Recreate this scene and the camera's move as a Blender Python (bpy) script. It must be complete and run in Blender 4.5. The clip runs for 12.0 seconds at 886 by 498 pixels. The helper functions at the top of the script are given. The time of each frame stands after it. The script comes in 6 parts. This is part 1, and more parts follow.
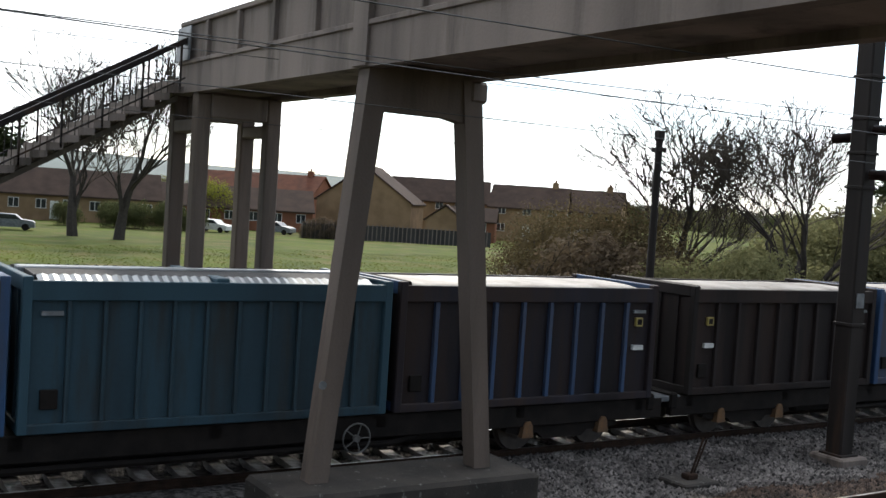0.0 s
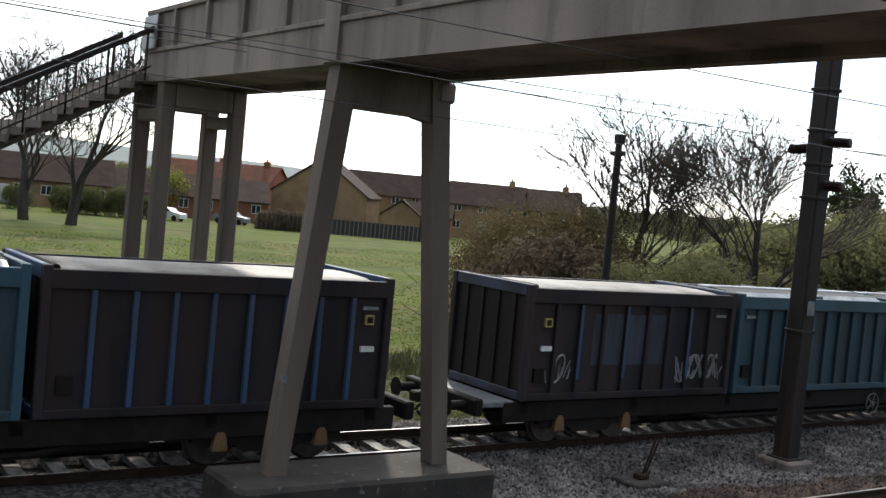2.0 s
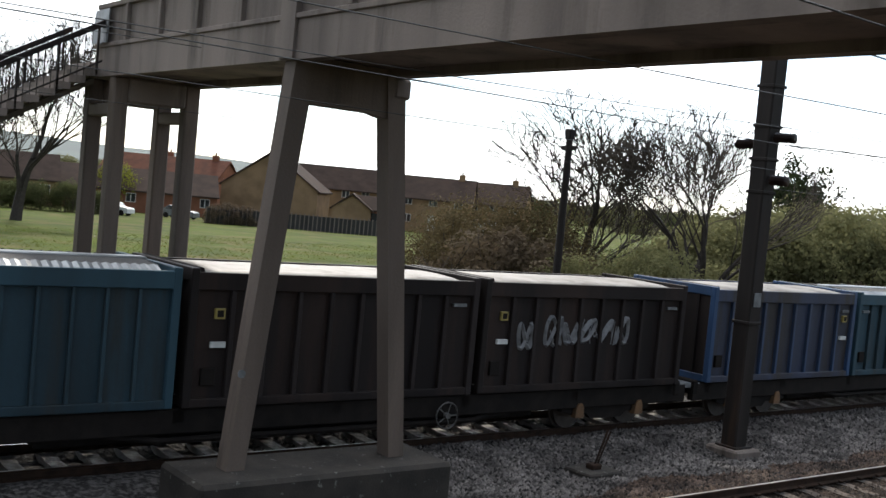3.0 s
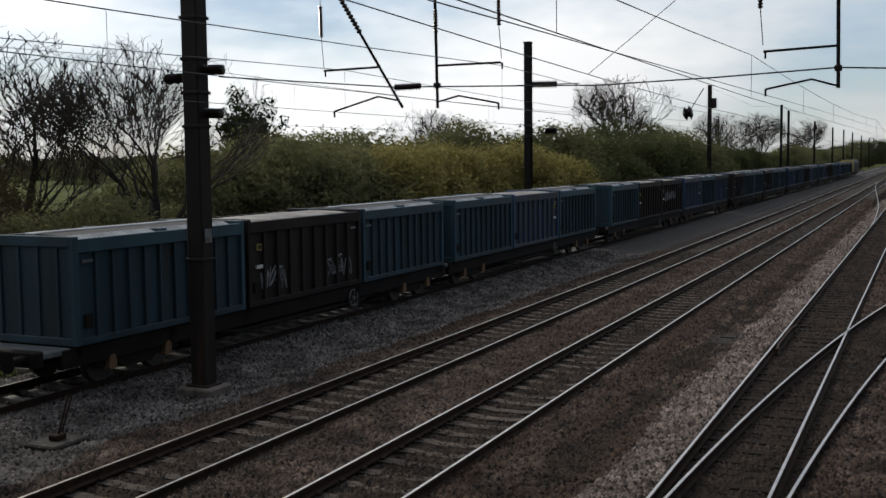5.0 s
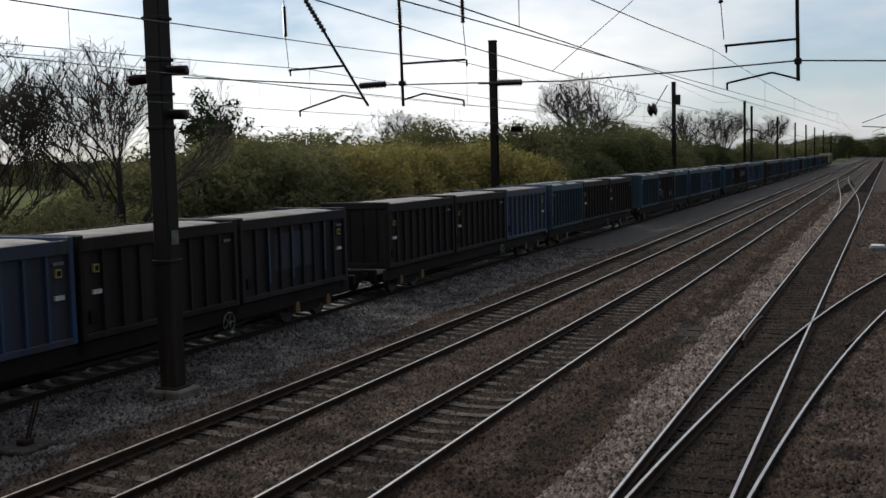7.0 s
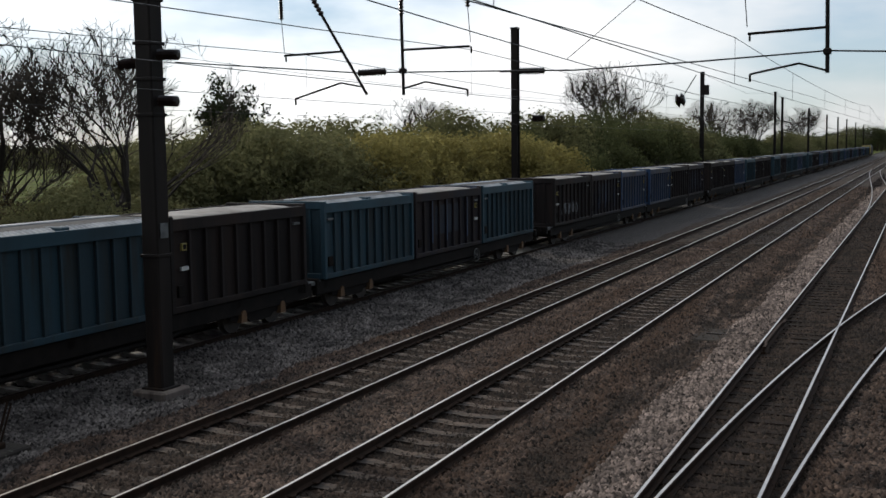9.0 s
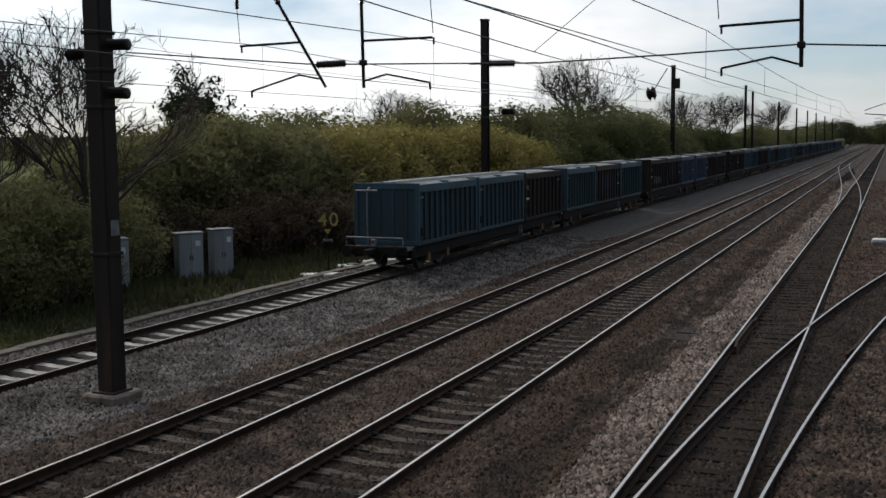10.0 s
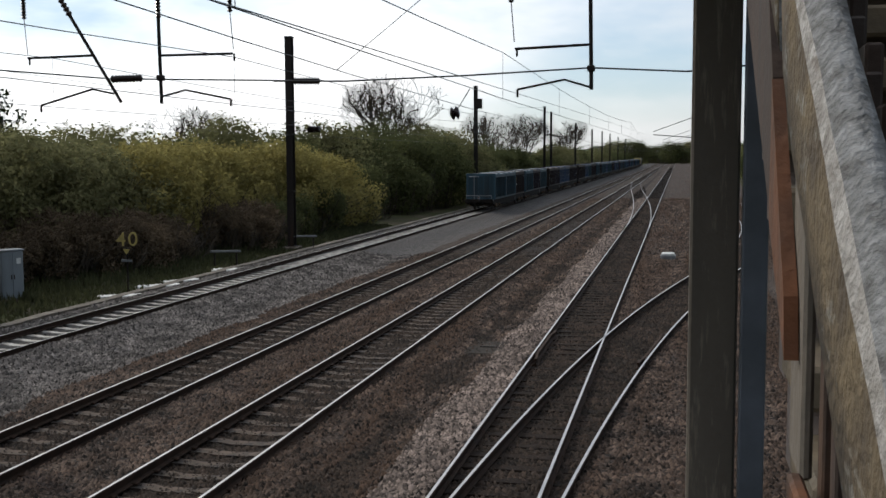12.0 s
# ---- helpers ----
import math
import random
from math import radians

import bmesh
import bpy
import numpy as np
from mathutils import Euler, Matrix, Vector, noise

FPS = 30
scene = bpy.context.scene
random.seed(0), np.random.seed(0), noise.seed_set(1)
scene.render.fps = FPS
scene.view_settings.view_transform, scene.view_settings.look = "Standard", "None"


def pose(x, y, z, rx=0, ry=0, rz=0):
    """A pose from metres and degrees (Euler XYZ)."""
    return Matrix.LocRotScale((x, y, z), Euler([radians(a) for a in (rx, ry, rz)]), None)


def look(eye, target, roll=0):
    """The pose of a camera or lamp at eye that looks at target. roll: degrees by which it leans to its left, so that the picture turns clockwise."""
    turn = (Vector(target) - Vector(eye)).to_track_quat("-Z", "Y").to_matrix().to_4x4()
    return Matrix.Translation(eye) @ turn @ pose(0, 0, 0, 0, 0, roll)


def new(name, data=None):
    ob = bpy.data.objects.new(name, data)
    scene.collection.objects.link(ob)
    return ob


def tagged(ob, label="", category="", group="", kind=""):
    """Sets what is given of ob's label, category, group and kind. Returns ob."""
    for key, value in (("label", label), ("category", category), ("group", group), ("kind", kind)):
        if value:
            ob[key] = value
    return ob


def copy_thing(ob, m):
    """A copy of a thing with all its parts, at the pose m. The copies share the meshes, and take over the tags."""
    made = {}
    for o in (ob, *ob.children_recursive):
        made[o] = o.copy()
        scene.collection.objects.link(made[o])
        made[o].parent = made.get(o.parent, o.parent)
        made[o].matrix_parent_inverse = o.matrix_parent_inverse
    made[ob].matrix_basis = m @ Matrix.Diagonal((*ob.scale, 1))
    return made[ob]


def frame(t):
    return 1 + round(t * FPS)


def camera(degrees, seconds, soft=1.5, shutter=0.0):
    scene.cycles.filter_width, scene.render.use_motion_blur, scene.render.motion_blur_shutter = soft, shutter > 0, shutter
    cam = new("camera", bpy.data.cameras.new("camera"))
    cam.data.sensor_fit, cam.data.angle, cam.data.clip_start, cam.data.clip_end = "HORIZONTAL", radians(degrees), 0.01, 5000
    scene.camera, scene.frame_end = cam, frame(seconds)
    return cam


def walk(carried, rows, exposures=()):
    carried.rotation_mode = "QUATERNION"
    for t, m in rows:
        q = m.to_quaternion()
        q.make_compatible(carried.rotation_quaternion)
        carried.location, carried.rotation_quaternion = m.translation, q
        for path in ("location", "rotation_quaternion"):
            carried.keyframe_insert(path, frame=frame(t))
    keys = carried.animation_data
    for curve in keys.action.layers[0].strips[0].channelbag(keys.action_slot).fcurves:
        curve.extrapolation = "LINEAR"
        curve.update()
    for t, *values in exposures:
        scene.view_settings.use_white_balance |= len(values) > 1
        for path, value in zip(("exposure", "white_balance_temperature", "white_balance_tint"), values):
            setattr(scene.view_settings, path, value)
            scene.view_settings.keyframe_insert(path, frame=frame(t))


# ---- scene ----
cam = camera(44.9, 12.0, soft=1.5)
PATH = [
    (0, (-0.128, -1.389, 4.572), (-1.814, -0.316, 4.479), 3.7),
    (0.5, (-0.146, -1.419, 4.583), (-1.820, -0.329, 4.480), 4.2),
    (1, (-0.136, -1.444, 4.576), (-1.799, -0.338, 4.478), 4.7),
    (1.5, (-0.144, -1.445, 4.585), (-1.798, -0.324, 4.491), 5.1),
    (2, (-0.091, -1.602, 4.612), (-1.729, -0.457, 4.517), 5.5),
    (2.5, (-0.052, -1.801, 4.649), (-1.671, -0.630, 4.551), 5.7),
    (2.7, (-0.038, -1.859, 4.629), (-1.649, -0.679, 4.532), 5.6),
    (4.3, (0.192, -0.948, 4.640), (-0.945, 0.693, 4.508), 2.3),
    (4.5, (0.200, -1.045, 4.685), (-0.827, 0.665, 4.543), 1.3),
    (5, (-0.079, -1.012, 4.601), (-0.902, 0.803, 4.435), -0.6),
    (5.5, (-0.035, -1.187, 4.582), (-0.809, 0.649, 4.413), -1.6),
    (6, (-0.042, -1.234, 4.546), (-0.810, 0.605, 4.381), -1.6),
    (6.5, (-0.042, -1.164, 4.547), (-0.810, 0.676, 4.382), -1.5),
    (7, (-0.046, -1.068, 4.552), (-0.815, 0.771, 4.385), -1.4),
    (9, (-0.091, 0.276, 4.641), (-0.905, 2.093, 4.452), -0.7),
    (9.5, (-0.182, 0.682, 4.663), (-1.009, 2.493, 4.466), -0.8),
    (10, (-0.209, 1.002, 4.693), (-0.975, 2.838, 4.489), -0.5),
    (10.5, (-0.227, 1.230, 4.700), (-0.810, 3.134, 4.505), -0.4),
    (11, (-0.138, 0.995, 4.690), (-0.575, 2.939, 4.515), -0.2),
    (11.5, (-0.138, 0.995, 4.690), (-0.534, 2.948, 4.516), -0.2),
    (12, (-0.138, 0.995, 4.690), (-0.565, 2.942, 4.517), -0.2),
]
walk(cam, [(t, look(e, g, r)) for t, e, g, r in PATH],
     exposures=[(0, -0.52), (2.7, -0.50), (4.5, -1.72), (5.0, -1.82), (5.6, -1.74), (7.2, -1.72), (9.0, -1.62), (10.0, -1.72), (10.4, -1.34), (11.0, -1.38), (12, -1.42)])

# ---- light ----
SUN_AZ, SUN_EL = 62.0, 38.0
world = bpy.data.worlds.new("sky")
scene.world = world
world.use_nodes = True


def build_sky():
    nt = world.node_tree
    n, l = nt.nodes, nt.links
    n.clear()
    out = n.new("ShaderNodeOutputWorld")
    bg = n.new("ShaderNodeBackground")
    sky = n.new("ShaderNodeTexSky")
    sky.sky_type = "NISHITA"
    sky.sun_disc = False
    sky.sun_elevation = radians(SUN_EL)
    sky.sun_rotation = radians(-SUN_AZ)
    sky.air_density, sky.dust_density, sky.ozone_density = 1.0, 0.6, 2.0
    tc = n.new("ShaderNodeTexCoord")
    mp = n.new("ShaderNodeMapping")
    mp.inputs["Scale"].default_value = (1.0, 1.0, 3.2)
    no = n.new("ShaderNodeTexNoise")
    no.inputs["Scale"].default_value = 2.6
    no.inputs["Detail"].default_value = 7.0
    no.inputs["Roughness"].default_value = 0.55
    ramp = n.new("ShaderNodeValToRGB")
    ramp.color_ramp.elements[0].position = 0.37
    ramp.color_ramp.elements[1].position = 0.60
    mix = n.new("ShaderNodeMix")
    mix.data_type = "RGBA"
    # cloud is lit from behind by the veiled sun
    sep = n.new("ShaderNodeVectorMath")
    sep.operation = "DOT_PRODUCT"
    a, e = radians(SUN_AZ), radians(SUN_EL)
    sep.inputs[1].default_value = (-math.sin(a) * math.cos(e), math.cos(a) * math.cos(e), math.sin(e))
    glow = n.new("ShaderNodeMapRange")
    glow.inputs["From Min"].default_value = 0.0
    glow.inputs["From Max"].default_value = 1.0
    glow.inputs["To Min"].default_value = CLOUD_DIM
    glow.inputs["To Max"].default_value = CLOUD_BRIGHT
    cloud = n.new("ShaderNodeMix")
    cloud.data_type = "RGBA"
    cloud.blend_type = "MULTIPLY"
    cloud.inputs[0].default_value = 1.0
    cloud.inputs[6].default_value = (0.98, 0.99, 1.0, 1)
    l.new(tc.outputs["Generated"], mp.inputs["Vector"])
    l.new(mp.outputs[0], no.inputs["Vector"])
    l.new(no.outputs["Fac"], ramp.inputs[0])
    l.new(tc.outputs["Generated"], sep.inputs[0])
    l.new(sep.outputs["Value"], glow.inputs["Value"])
    l.new(glow.outputs[0], cloud.inputs[7])
    l.new(ramp.outputs["Color"], mix.inputs[0])
    veil = n.new("ShaderNodeVectorMath")
    veil.operation = "MULTIPLY_ADD"
    veil.inputs[1].default_value = (2.0, 2.0, 2.0)
    veil.inputs[2].default_value = (7.5, 9.4, 11.8)
    l.new(sky.outputs[0], veil.inputs[0])
    l.new(veil.outputs[0], mix.inputs[6])
    l.new(cloud.outputs[2], mix.inputs[7])
    l.new(mix.outputs[2], bg.inputs["Color"])
    bg.inputs["Strength"].default_value = 0.09
    l.new(bg.outputs[0], out.inputs[0])


CLOUD_DIM, CLOUD_BRIGHT = 5.2, 60.0
build_sky()
sun = new("sun", bpy.data.lights.new("sun", "SUN"))
sun.data.energy, sun.data.angle, sun.data.color = 4.6, radians(3.0), (1.0, 0.93, 0.82)
sun.matrix_world = look((-math.sin(radians(SUN_AZ)) * 50, math.cos(radians(SUN_AZ)) * 50, math.tan(radians(SUN_EL)) * 50), (0, 0, 0))


# ---- materials ----
def surface(name, base, dark=None, scale=3.0, rough=0.7, metal=0.0, bump=0.3, fine=40.0, mixpos=(0.35, 0.65), vary=0.12, accent=None, accent_amt=0.4, accent_scale=1.2, streak=False, island=False, spec=0.4, bump_dist=0.01, along=0.0):
    """Two scales of variation, an optional accent (rust, lichen, dirt) and fine relief."""
    m = bpy.data.materials.new(name)
    m.use_nodes = True
    nt = m.node_tree
    n, l = nt.nodes, nt.links
    b = n["Principled BSDF"]
    tc = n.new("ShaderNodeTexCoord")
    src = tc.outputs["Object"]
    if streak:
        mp = n.new("ShaderNodeMapping")
        mp.inputs["Scale"].default_value = (1.0, 1.0, 0.12)
        l.new(src, mp.inputs[0])
        src_s = mp.outputs[0]
    else:
        src_s = src
    n1 = n.new("ShaderNodeTexNoise")
    n1.inputs["Scale"].default_value, n1.inputs["Detail"].default_value = scale, 6
    l.new(src_s, n1.inputs["Vector"])
    n2 = n.new("ShaderNodeTexNoise")
    n2.inputs["Scale"].default_value, n2.inputs["Detail"].default_value = fine, 4
    l.new(src, n2.inputs["Vector"])
    r1 = n.new("ShaderNodeValToRGB")
    r1.color_ramp.elements[0].position, r1.color_ramp.elements[1].position = mixpos
    dk = dark or tuple(c * 0.55 for c in base)
    r1.color_ramp.elements[0].color, r1.color_ramp.elements[1].color = (*dk, 1), (*base, 1)
    l.new(n1.outputs["Fac"], r1.inputs[0])
    col = r1.outputs["Color"]
    if accent:
        n3 = n.new("ShaderNodeTexNoise")
        n3.inputs["Scale"].default_value, n3.inputs["Detail"].default_value = accent_scale, 8
        n3.inputs["Roughness"].default_value = 0.65
        if along:
            mp3 = n.new("ShaderNodeMapping")
            mp3.inputs["Scale"].default_value = (1.0, along, 1.0)
            l.new(src, mp3.inputs[0])
            l.new(mp3.outputs[0], n3.inputs["Vector"])
        else:
            l.new(src_s, n3.inputs["Vector"])
        r3 = n.new("ShaderNodeValToRGB")
        r3.color_ramp.elements[0].position, r3.color_ramp.elements[1].position = 0.62 - 0.3 * accent_amt, 0.78 - 0.3 * accent_amt
        l.new(n3.outputs["Fac"], r3.inputs[0])
        mx = n.new("ShaderNodeMix")
        mx.data_type = "RGBA"
        mx.inputs[7].default_value = (*accent, 1)
        l.new(r3.outputs["Color"], mx.inputs[0])
        l.new(col, mx.inputs[6])
        col = mx.outputs[2]
    # fine grain and per-piece variation of brightness
    hs = n.new("ShaderNodeHueSaturation")
    mr = n.new("ShaderNodeMapRange")
    mr.inputs["To Min"].default_value, mr.inputs["To Max"].default_value = 1 - 2.2 * vary, 1 + 2.2 * vary
    if island:
        geo = n.new("ShaderNodeNewGeometry")
        l.new(geo.outputs["Random Per Island"], mr.inputs["Value"])
    else:
        oi = n.new("ShaderNodeObjectInfo")
        ad = n.new("ShaderNodeMath")
        ad.operation = "MULTIPLY_ADD"
        ad.inputs[1].default_value = 0.5
        hf = n.new("ShaderNodeMath")
        hf.operation = "MULTIPLY"
        hf.inputs[1].default_value = 0.5
        l.new(oi.outputs["Random"], hf.inputs[0])
        l.new(n2.outputs["Fac"], ad.inputs[0])
        l.new(hf.outputs[0], ad.inputs[2])
        l.new(ad.outputs[0], mr.inputs["Value"])
    l.new(mr.outputs[0], hs.inputs["Value"])
    l.new(col, hs.inputs["Color"])
    l.new(hs.outputs[0], b.inputs["Base Color"])
    rr = n.new("ShaderNodeMapRange")
    rr.inputs["To Min"].default_value, rr.inputs["To Max"].default_value = max(0.05, rough - 0.15), min(1, rough + 0.12)
    l.new(n1.outputs["Fac"], rr.inputs["Value"])
    l.new(rr.outputs[0], b.inputs["Roughness"])
    b.inputs["Metallic"].default_value = metal
    b.inputs["Specular IOR Level"].default_value = spec
    if bump:
        bp = n.new("ShaderNodeBump")
        bp.inputs["Strength"].default_value, bp.inputs["Distance"].default_value = bump, bump_dist
        l.new(n2.outputs["Fac"], bp.inputs["Height"])
        l.new(bp.outputs[0], b.inputs["Normal"])
    return m


def leafy(name, a, c, trans=0.35):
    m = bpy.data.materials.new(name)
    m.use_nodes = True
    nt = m.node_tree
    n, l = nt.nodes, nt.links
    b = n["Principled BSDF"]
    geo = n.new("ShaderNodeNewGeometry")
    tc = n.new("ShaderNodeTexCoord")
    no = n.new("ShaderNodeTexNoise")
    no.inputs["Scale"].default_value = 0.7
    l.new(tc.outputs["Object"], no.inputs["Vector"])
    ad = n.new("ShaderNodeMath")
    ad.operation = "MULTIPLY_ADD"
    ad.inputs[1].default_value = 0.34
    l.new(geo.outputs["Random Per Island"], ad.inputs[0])
    sb = n.new("ShaderNodeMath")
    sb.operation = "SUBTRACT"
    sb.inputs[1].default_value = 0.15
    l.new(no.outputs["Fac"], sb.inputs[0])
    l.new(sb.outputs[0], ad.inputs[2])
    r = n.new("ShaderNodeValToRGB")
    r.color_ramp.elements[0].color, r.color_ramp.elements[1].color = (*a, 1), (*c, 1)
    l.new(ad.outputs[0], r.inputs[0])
    l.new(r.outputs[0], b.inputs["Base Color"])
    b.inputs["Roughness"].default_value = 0.8
    b.inputs["Specular IOR Level"].default_value = 0.06
    tr = n.new("ShaderNodeBsdfTranslucent")
    l.new(r.outputs[0], tr.inputs["Color"])
    mx = n.new("ShaderNodeMixShader")
    mx.inputs[0].default_value = trans
    l.new(b.outputs[0], mx.inputs[1])
    l.new(tr.outputs[0], mx.inputs[2])
    l.new(mx.outputs[0], n["Material Output"].inputs[0])
    return m


M = {}
M["concrete"] = surface("weathered_concrete", (0.235, 0.19, 0.162), (0.13, 0.103, 0.088), 0.9, 0.85, bump=0.4, fine=25, accent=(0.075, 0.06, 0.048), accent_amt=0.4, streak=True, vary=0.1)
# plinth concrete: far darker than the bridge concrete, with sparse pale lichen
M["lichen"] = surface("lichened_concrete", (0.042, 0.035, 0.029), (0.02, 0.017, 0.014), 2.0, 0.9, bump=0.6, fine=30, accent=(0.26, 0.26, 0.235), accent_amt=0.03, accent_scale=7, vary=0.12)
M["ballast"] = surface("ballast_stone", (0.094, 0.068, 0.053), (0.008, 0.006, 0.0048), 11, 0.95, bump=1.0, fine=14, mixpos=(0.44, 0.62), accent=(0.036, 0.022, 0.0145), accent_amt=0.6, accent_scale=0.8, vary=0.22, bump_dist=0.05, along=0.07, spec=0.2)
M["trackbed"] = surface("oily_track_bed", (0.028, 0.0185, 0.0135), (0.009, 0.0065, 0.005), 14, 0.95, bump=1.0, fine=14, accent=(0.042, 0.026, 0.017), accent_amt=0.4, accent_scale=0.8, vary=0.22, bump_dist=0.05, along=0.07, spec=0.15)
M["darkstone"] = surface("oily_ballast_stone", (0.044, 0.031, 0.0235), (0.016, 0.012, 0.009), 1.2, 0.95, bump=0.3, fine=30, vary=0.34, island=True, spec=0.2)
M["freshstone"] = surface("pinkish_ballast_stone", (0.2, 0.158, 0.136), (0.085, 0.067, 0.058), 1.2, 0.95, bump=0.3, fine=30, vary=0.42, island=True, spec=0.2)
M["darkconcrete"] = surface("dark_weathered_concrete", (0.15, 0.128, 0.102), (0.09, 0.077, 0.062), 1.2, 0.9, bump=0.5, fine=28, streak=True, vary=0.1, accent=(0.21, 0.175, 0.135), accent_amt=0.22, accent_scale=22)
M["freshballast"] = surface("pale_ballast", (0.15, 0.116, 0.098), (0.032, 0.025, 0.021), 11, 0.95, bump=1.0, fine=14, mixpos=(0.42, 0.62), accent=(0.06, 0.045, 0.035), accent_amt=0.3, accent_scale=0.8, vary=0.22, bump_dist=0.05, along=0.07, spec=0.2)
M["stone"] = surface("loose_ballast", (0.105, 0.075, 0.059), (0.018, 0.013, 0.0105), 1.2, 0.95, bump=0.3, fine=30, accent=(0.045, 0.028, 0.019), accent_amt=0.6, accent_scale=0.8, vary=0.42, island=True, along=0.07, spec=0.2)
M["greyballast"] = surface("grey_ballast", (0.105, 0.096, 0.091), (0.022, 0.02, 0.0188), 11, 0.95, bump=1.0, fine=14, mixpos=(0.42, 0.62), accent=(0.055, 0.048, 0.044), accent_amt=0.4, accent_scale=0.8, vary=0.22, bump_dist=0.05, along=0.07, spec=0.2)
M["greystone"] = surface("grey_ballast_stone", (0.135, 0.122, 0.115), (0.04, 0.036, 0.034), 1.2, 0.95, bump=0.3, fine=30, vary=0.42, island=True, spec=0.2)
M["railside"] = surface("rusted_rail_steel", (0.045, 0.027, 0.019), (0.024, 0.016, 0.012), 6, 0.8, metal=0.0, bump=0.2, spec=0.08)
M["railhead"] = surface("polished_rail_head", (0.58, 0.545, 0.51), (0.42, 0.39, 0.365), 2, 0.34, metal=1.0, bump=0.05, vary=0.03)
M["sleeper"] = surface("concrete_sleeper", (0.047, 0.035, 0.027), (0.016, 0.012, 0.0095), 3, 0.9, bump=0.4, vary=0.2, accent=(0.085, 0.06, 0.043), accent_amt=0.5, accent_scale=2.5)
# goods-line sleepers: direct sun is painted in as a pale base colour
M["sunlit_sleeper"] = surface("sunlit_concrete_sleeper", (0.46, 0.435, 0.40), (0.17, 0.155, 0.14), 3, 0.8, bump=0.3, vary=0.25, accent=(0.16, 0.13, 0.10), accent_amt=0.3, accent_scale=2.5)
M["timber_sleeper"] = surface("oiled_timber_sleeper", (0.024, 0.0165, 0.0125), (0.013, 0.0095, 0.0075), 4, 0.9, bump=0.5, vary=0.2, spec=0.1)
M["mast"] = surface("dark_painted_steel", (0.03, 0.024, 0.0215), (0.016, 0.013, 0.012), 2, 0.6, metal=0.0, bump=0.15, streak=True, accent=(0.07, 0.04, 0.025), accent_amt=0.2, spec=0.12)
M["wire"] = surface("weathered_copper_wire", (0.05, 0.05, 0.05), None, 2, 0.5, metal=0.3, bump=0, vary=0.02)
M["galv"] = surface("galvanised_steel", (0.22, 0.23, 0.24), (0.13, 0.135, 0.14), 5, 0.5, metal=0.5, bump=0.1)
M["insul"] = surface("brown_porcelain", (0.035, 0.022, 0.018), None, 4, 0.25, bump=0)
M["grass"] = surface("rough_grass", (0.078, 0.1, 0.02), (0.045, 0.06, 0.015), 0.16, 1.0, bump=0.8, fine=4, accent=(0.11, 0.095, 0.04), accent_amt=0.45, accent_scale=0.3, vary=0.2, bump_dist=0.1, spec=0.05)
M["verge"] = surface("muddy_verge_grass", (0.042, 0.05, 0.02), (0.034, 0.03, 0.02), 0.5, 0.95, bump=0.8, fine=9, accent=(0.05, 0.042, 0.03), accent_amt=0.5, accent_scale=0.6, vary=0.2, bump_dist=0.05, spec=0.05)
M["blade"] = leafy("grass_blade", (0.085, 0.105, 0.02), (0.15, 0.165, 0.035), 0.5)
M["teal"] = surface("teal_container_paint", (0.029, 0.06, 0.079), (0.019, 0.033, 0.042), 1.1, 0.6, bump=0.12, fine=18, streak=True, accent=(0.03, 0.033, 0.032), accent_amt=0.42, accent_scale=1.5, vary=0.12, spec=0.22)
M["tealrib"] = surface("teal_rib_paint", (0.034, 0.075, 0.1), (0.024, 0.047, 0.062), 1.1, 0.5, bump=0.1, streak=True, vary=0.12, spec=0.22)
M["blue"] = surface("blue_container_paint", (0.05, 0.062, 0.105), (0.036, 0.038, 0.055), 0.9, 0.5, bump=0.12, fine=18, streak=True, accent=(0.045, 0.04, 0.04), accent_amt=0.45, accent_scale=1.2, vary=0.14, spec=0.22)
M["bluerib"] = surface("bright_blue_paint", (0.036, 0.082, 0.175), (0.028, 0.055, 0.11), 1.5, 0.45, bump=0.1, streak=True, accent=(0.05, 0.06, 0.09), accent_amt=0.25, vary=0.1, spec=0.22)
M["dblue"] = surface("grimy_blue_paint", (0.027, 0.026, 0.036), (0.018, 0.015, 0.016), 0.9, 0.55, bump=0.15, streak=True, accent=(0.036, 0.025, 0.022), accent_amt=0.5, accent_scale=1.0, vary=0.14, spec=0.12)
M["dbluerib"] = surface("grimy_blue_rib_paint", (0.05, 0.062, 0.105), (0.024, 0.022, 0.03), 1.1, 0.55, bump=0.1, streak=True, vary=0.14, spec=0.22)
M["black"] = surface("soot_black_paint", (0.024, 0.019, 0.018), (0.014, 0.011, 0.011), 0.9, 0.6, bump=0.2, streak=True, accent=(0.036, 0.024, 0.02), accent_amt=0.35, accent_scale=1.0, vary=0.12, spec=0.12)
M["blackrib"] = surface("soot_black_rib", (0.03, 0.024, 0.023), (0.017, 0.014, 0.013), 1.2, 0.6, bump=0.1, streak=True, vary=0.12, spec=0.12)
# legs and columns: the bridge concrete in a darker, browner tone
M["legconcrete"] = surface("dark_brown_concrete", (0.165, 0.125, 0.1), (0.095, 0.072, 0.058), 0.9, 0.85, bump=0.4, fine=25, accent=(0.06, 0.047, 0.038), accent_amt=0.4, streak=True, vary=0.1)
M["tarp"] = surface("pale_roof_sheet", (0.3, 0.278, 0.25), (0.13, 0.115, 0.1), 0.9, 0.6, bump=0.15, accent=(0.10, 0.08, 0.065), accent_amt=0.45, accent_scale=1.2, vary=0.1, spec=0.3)
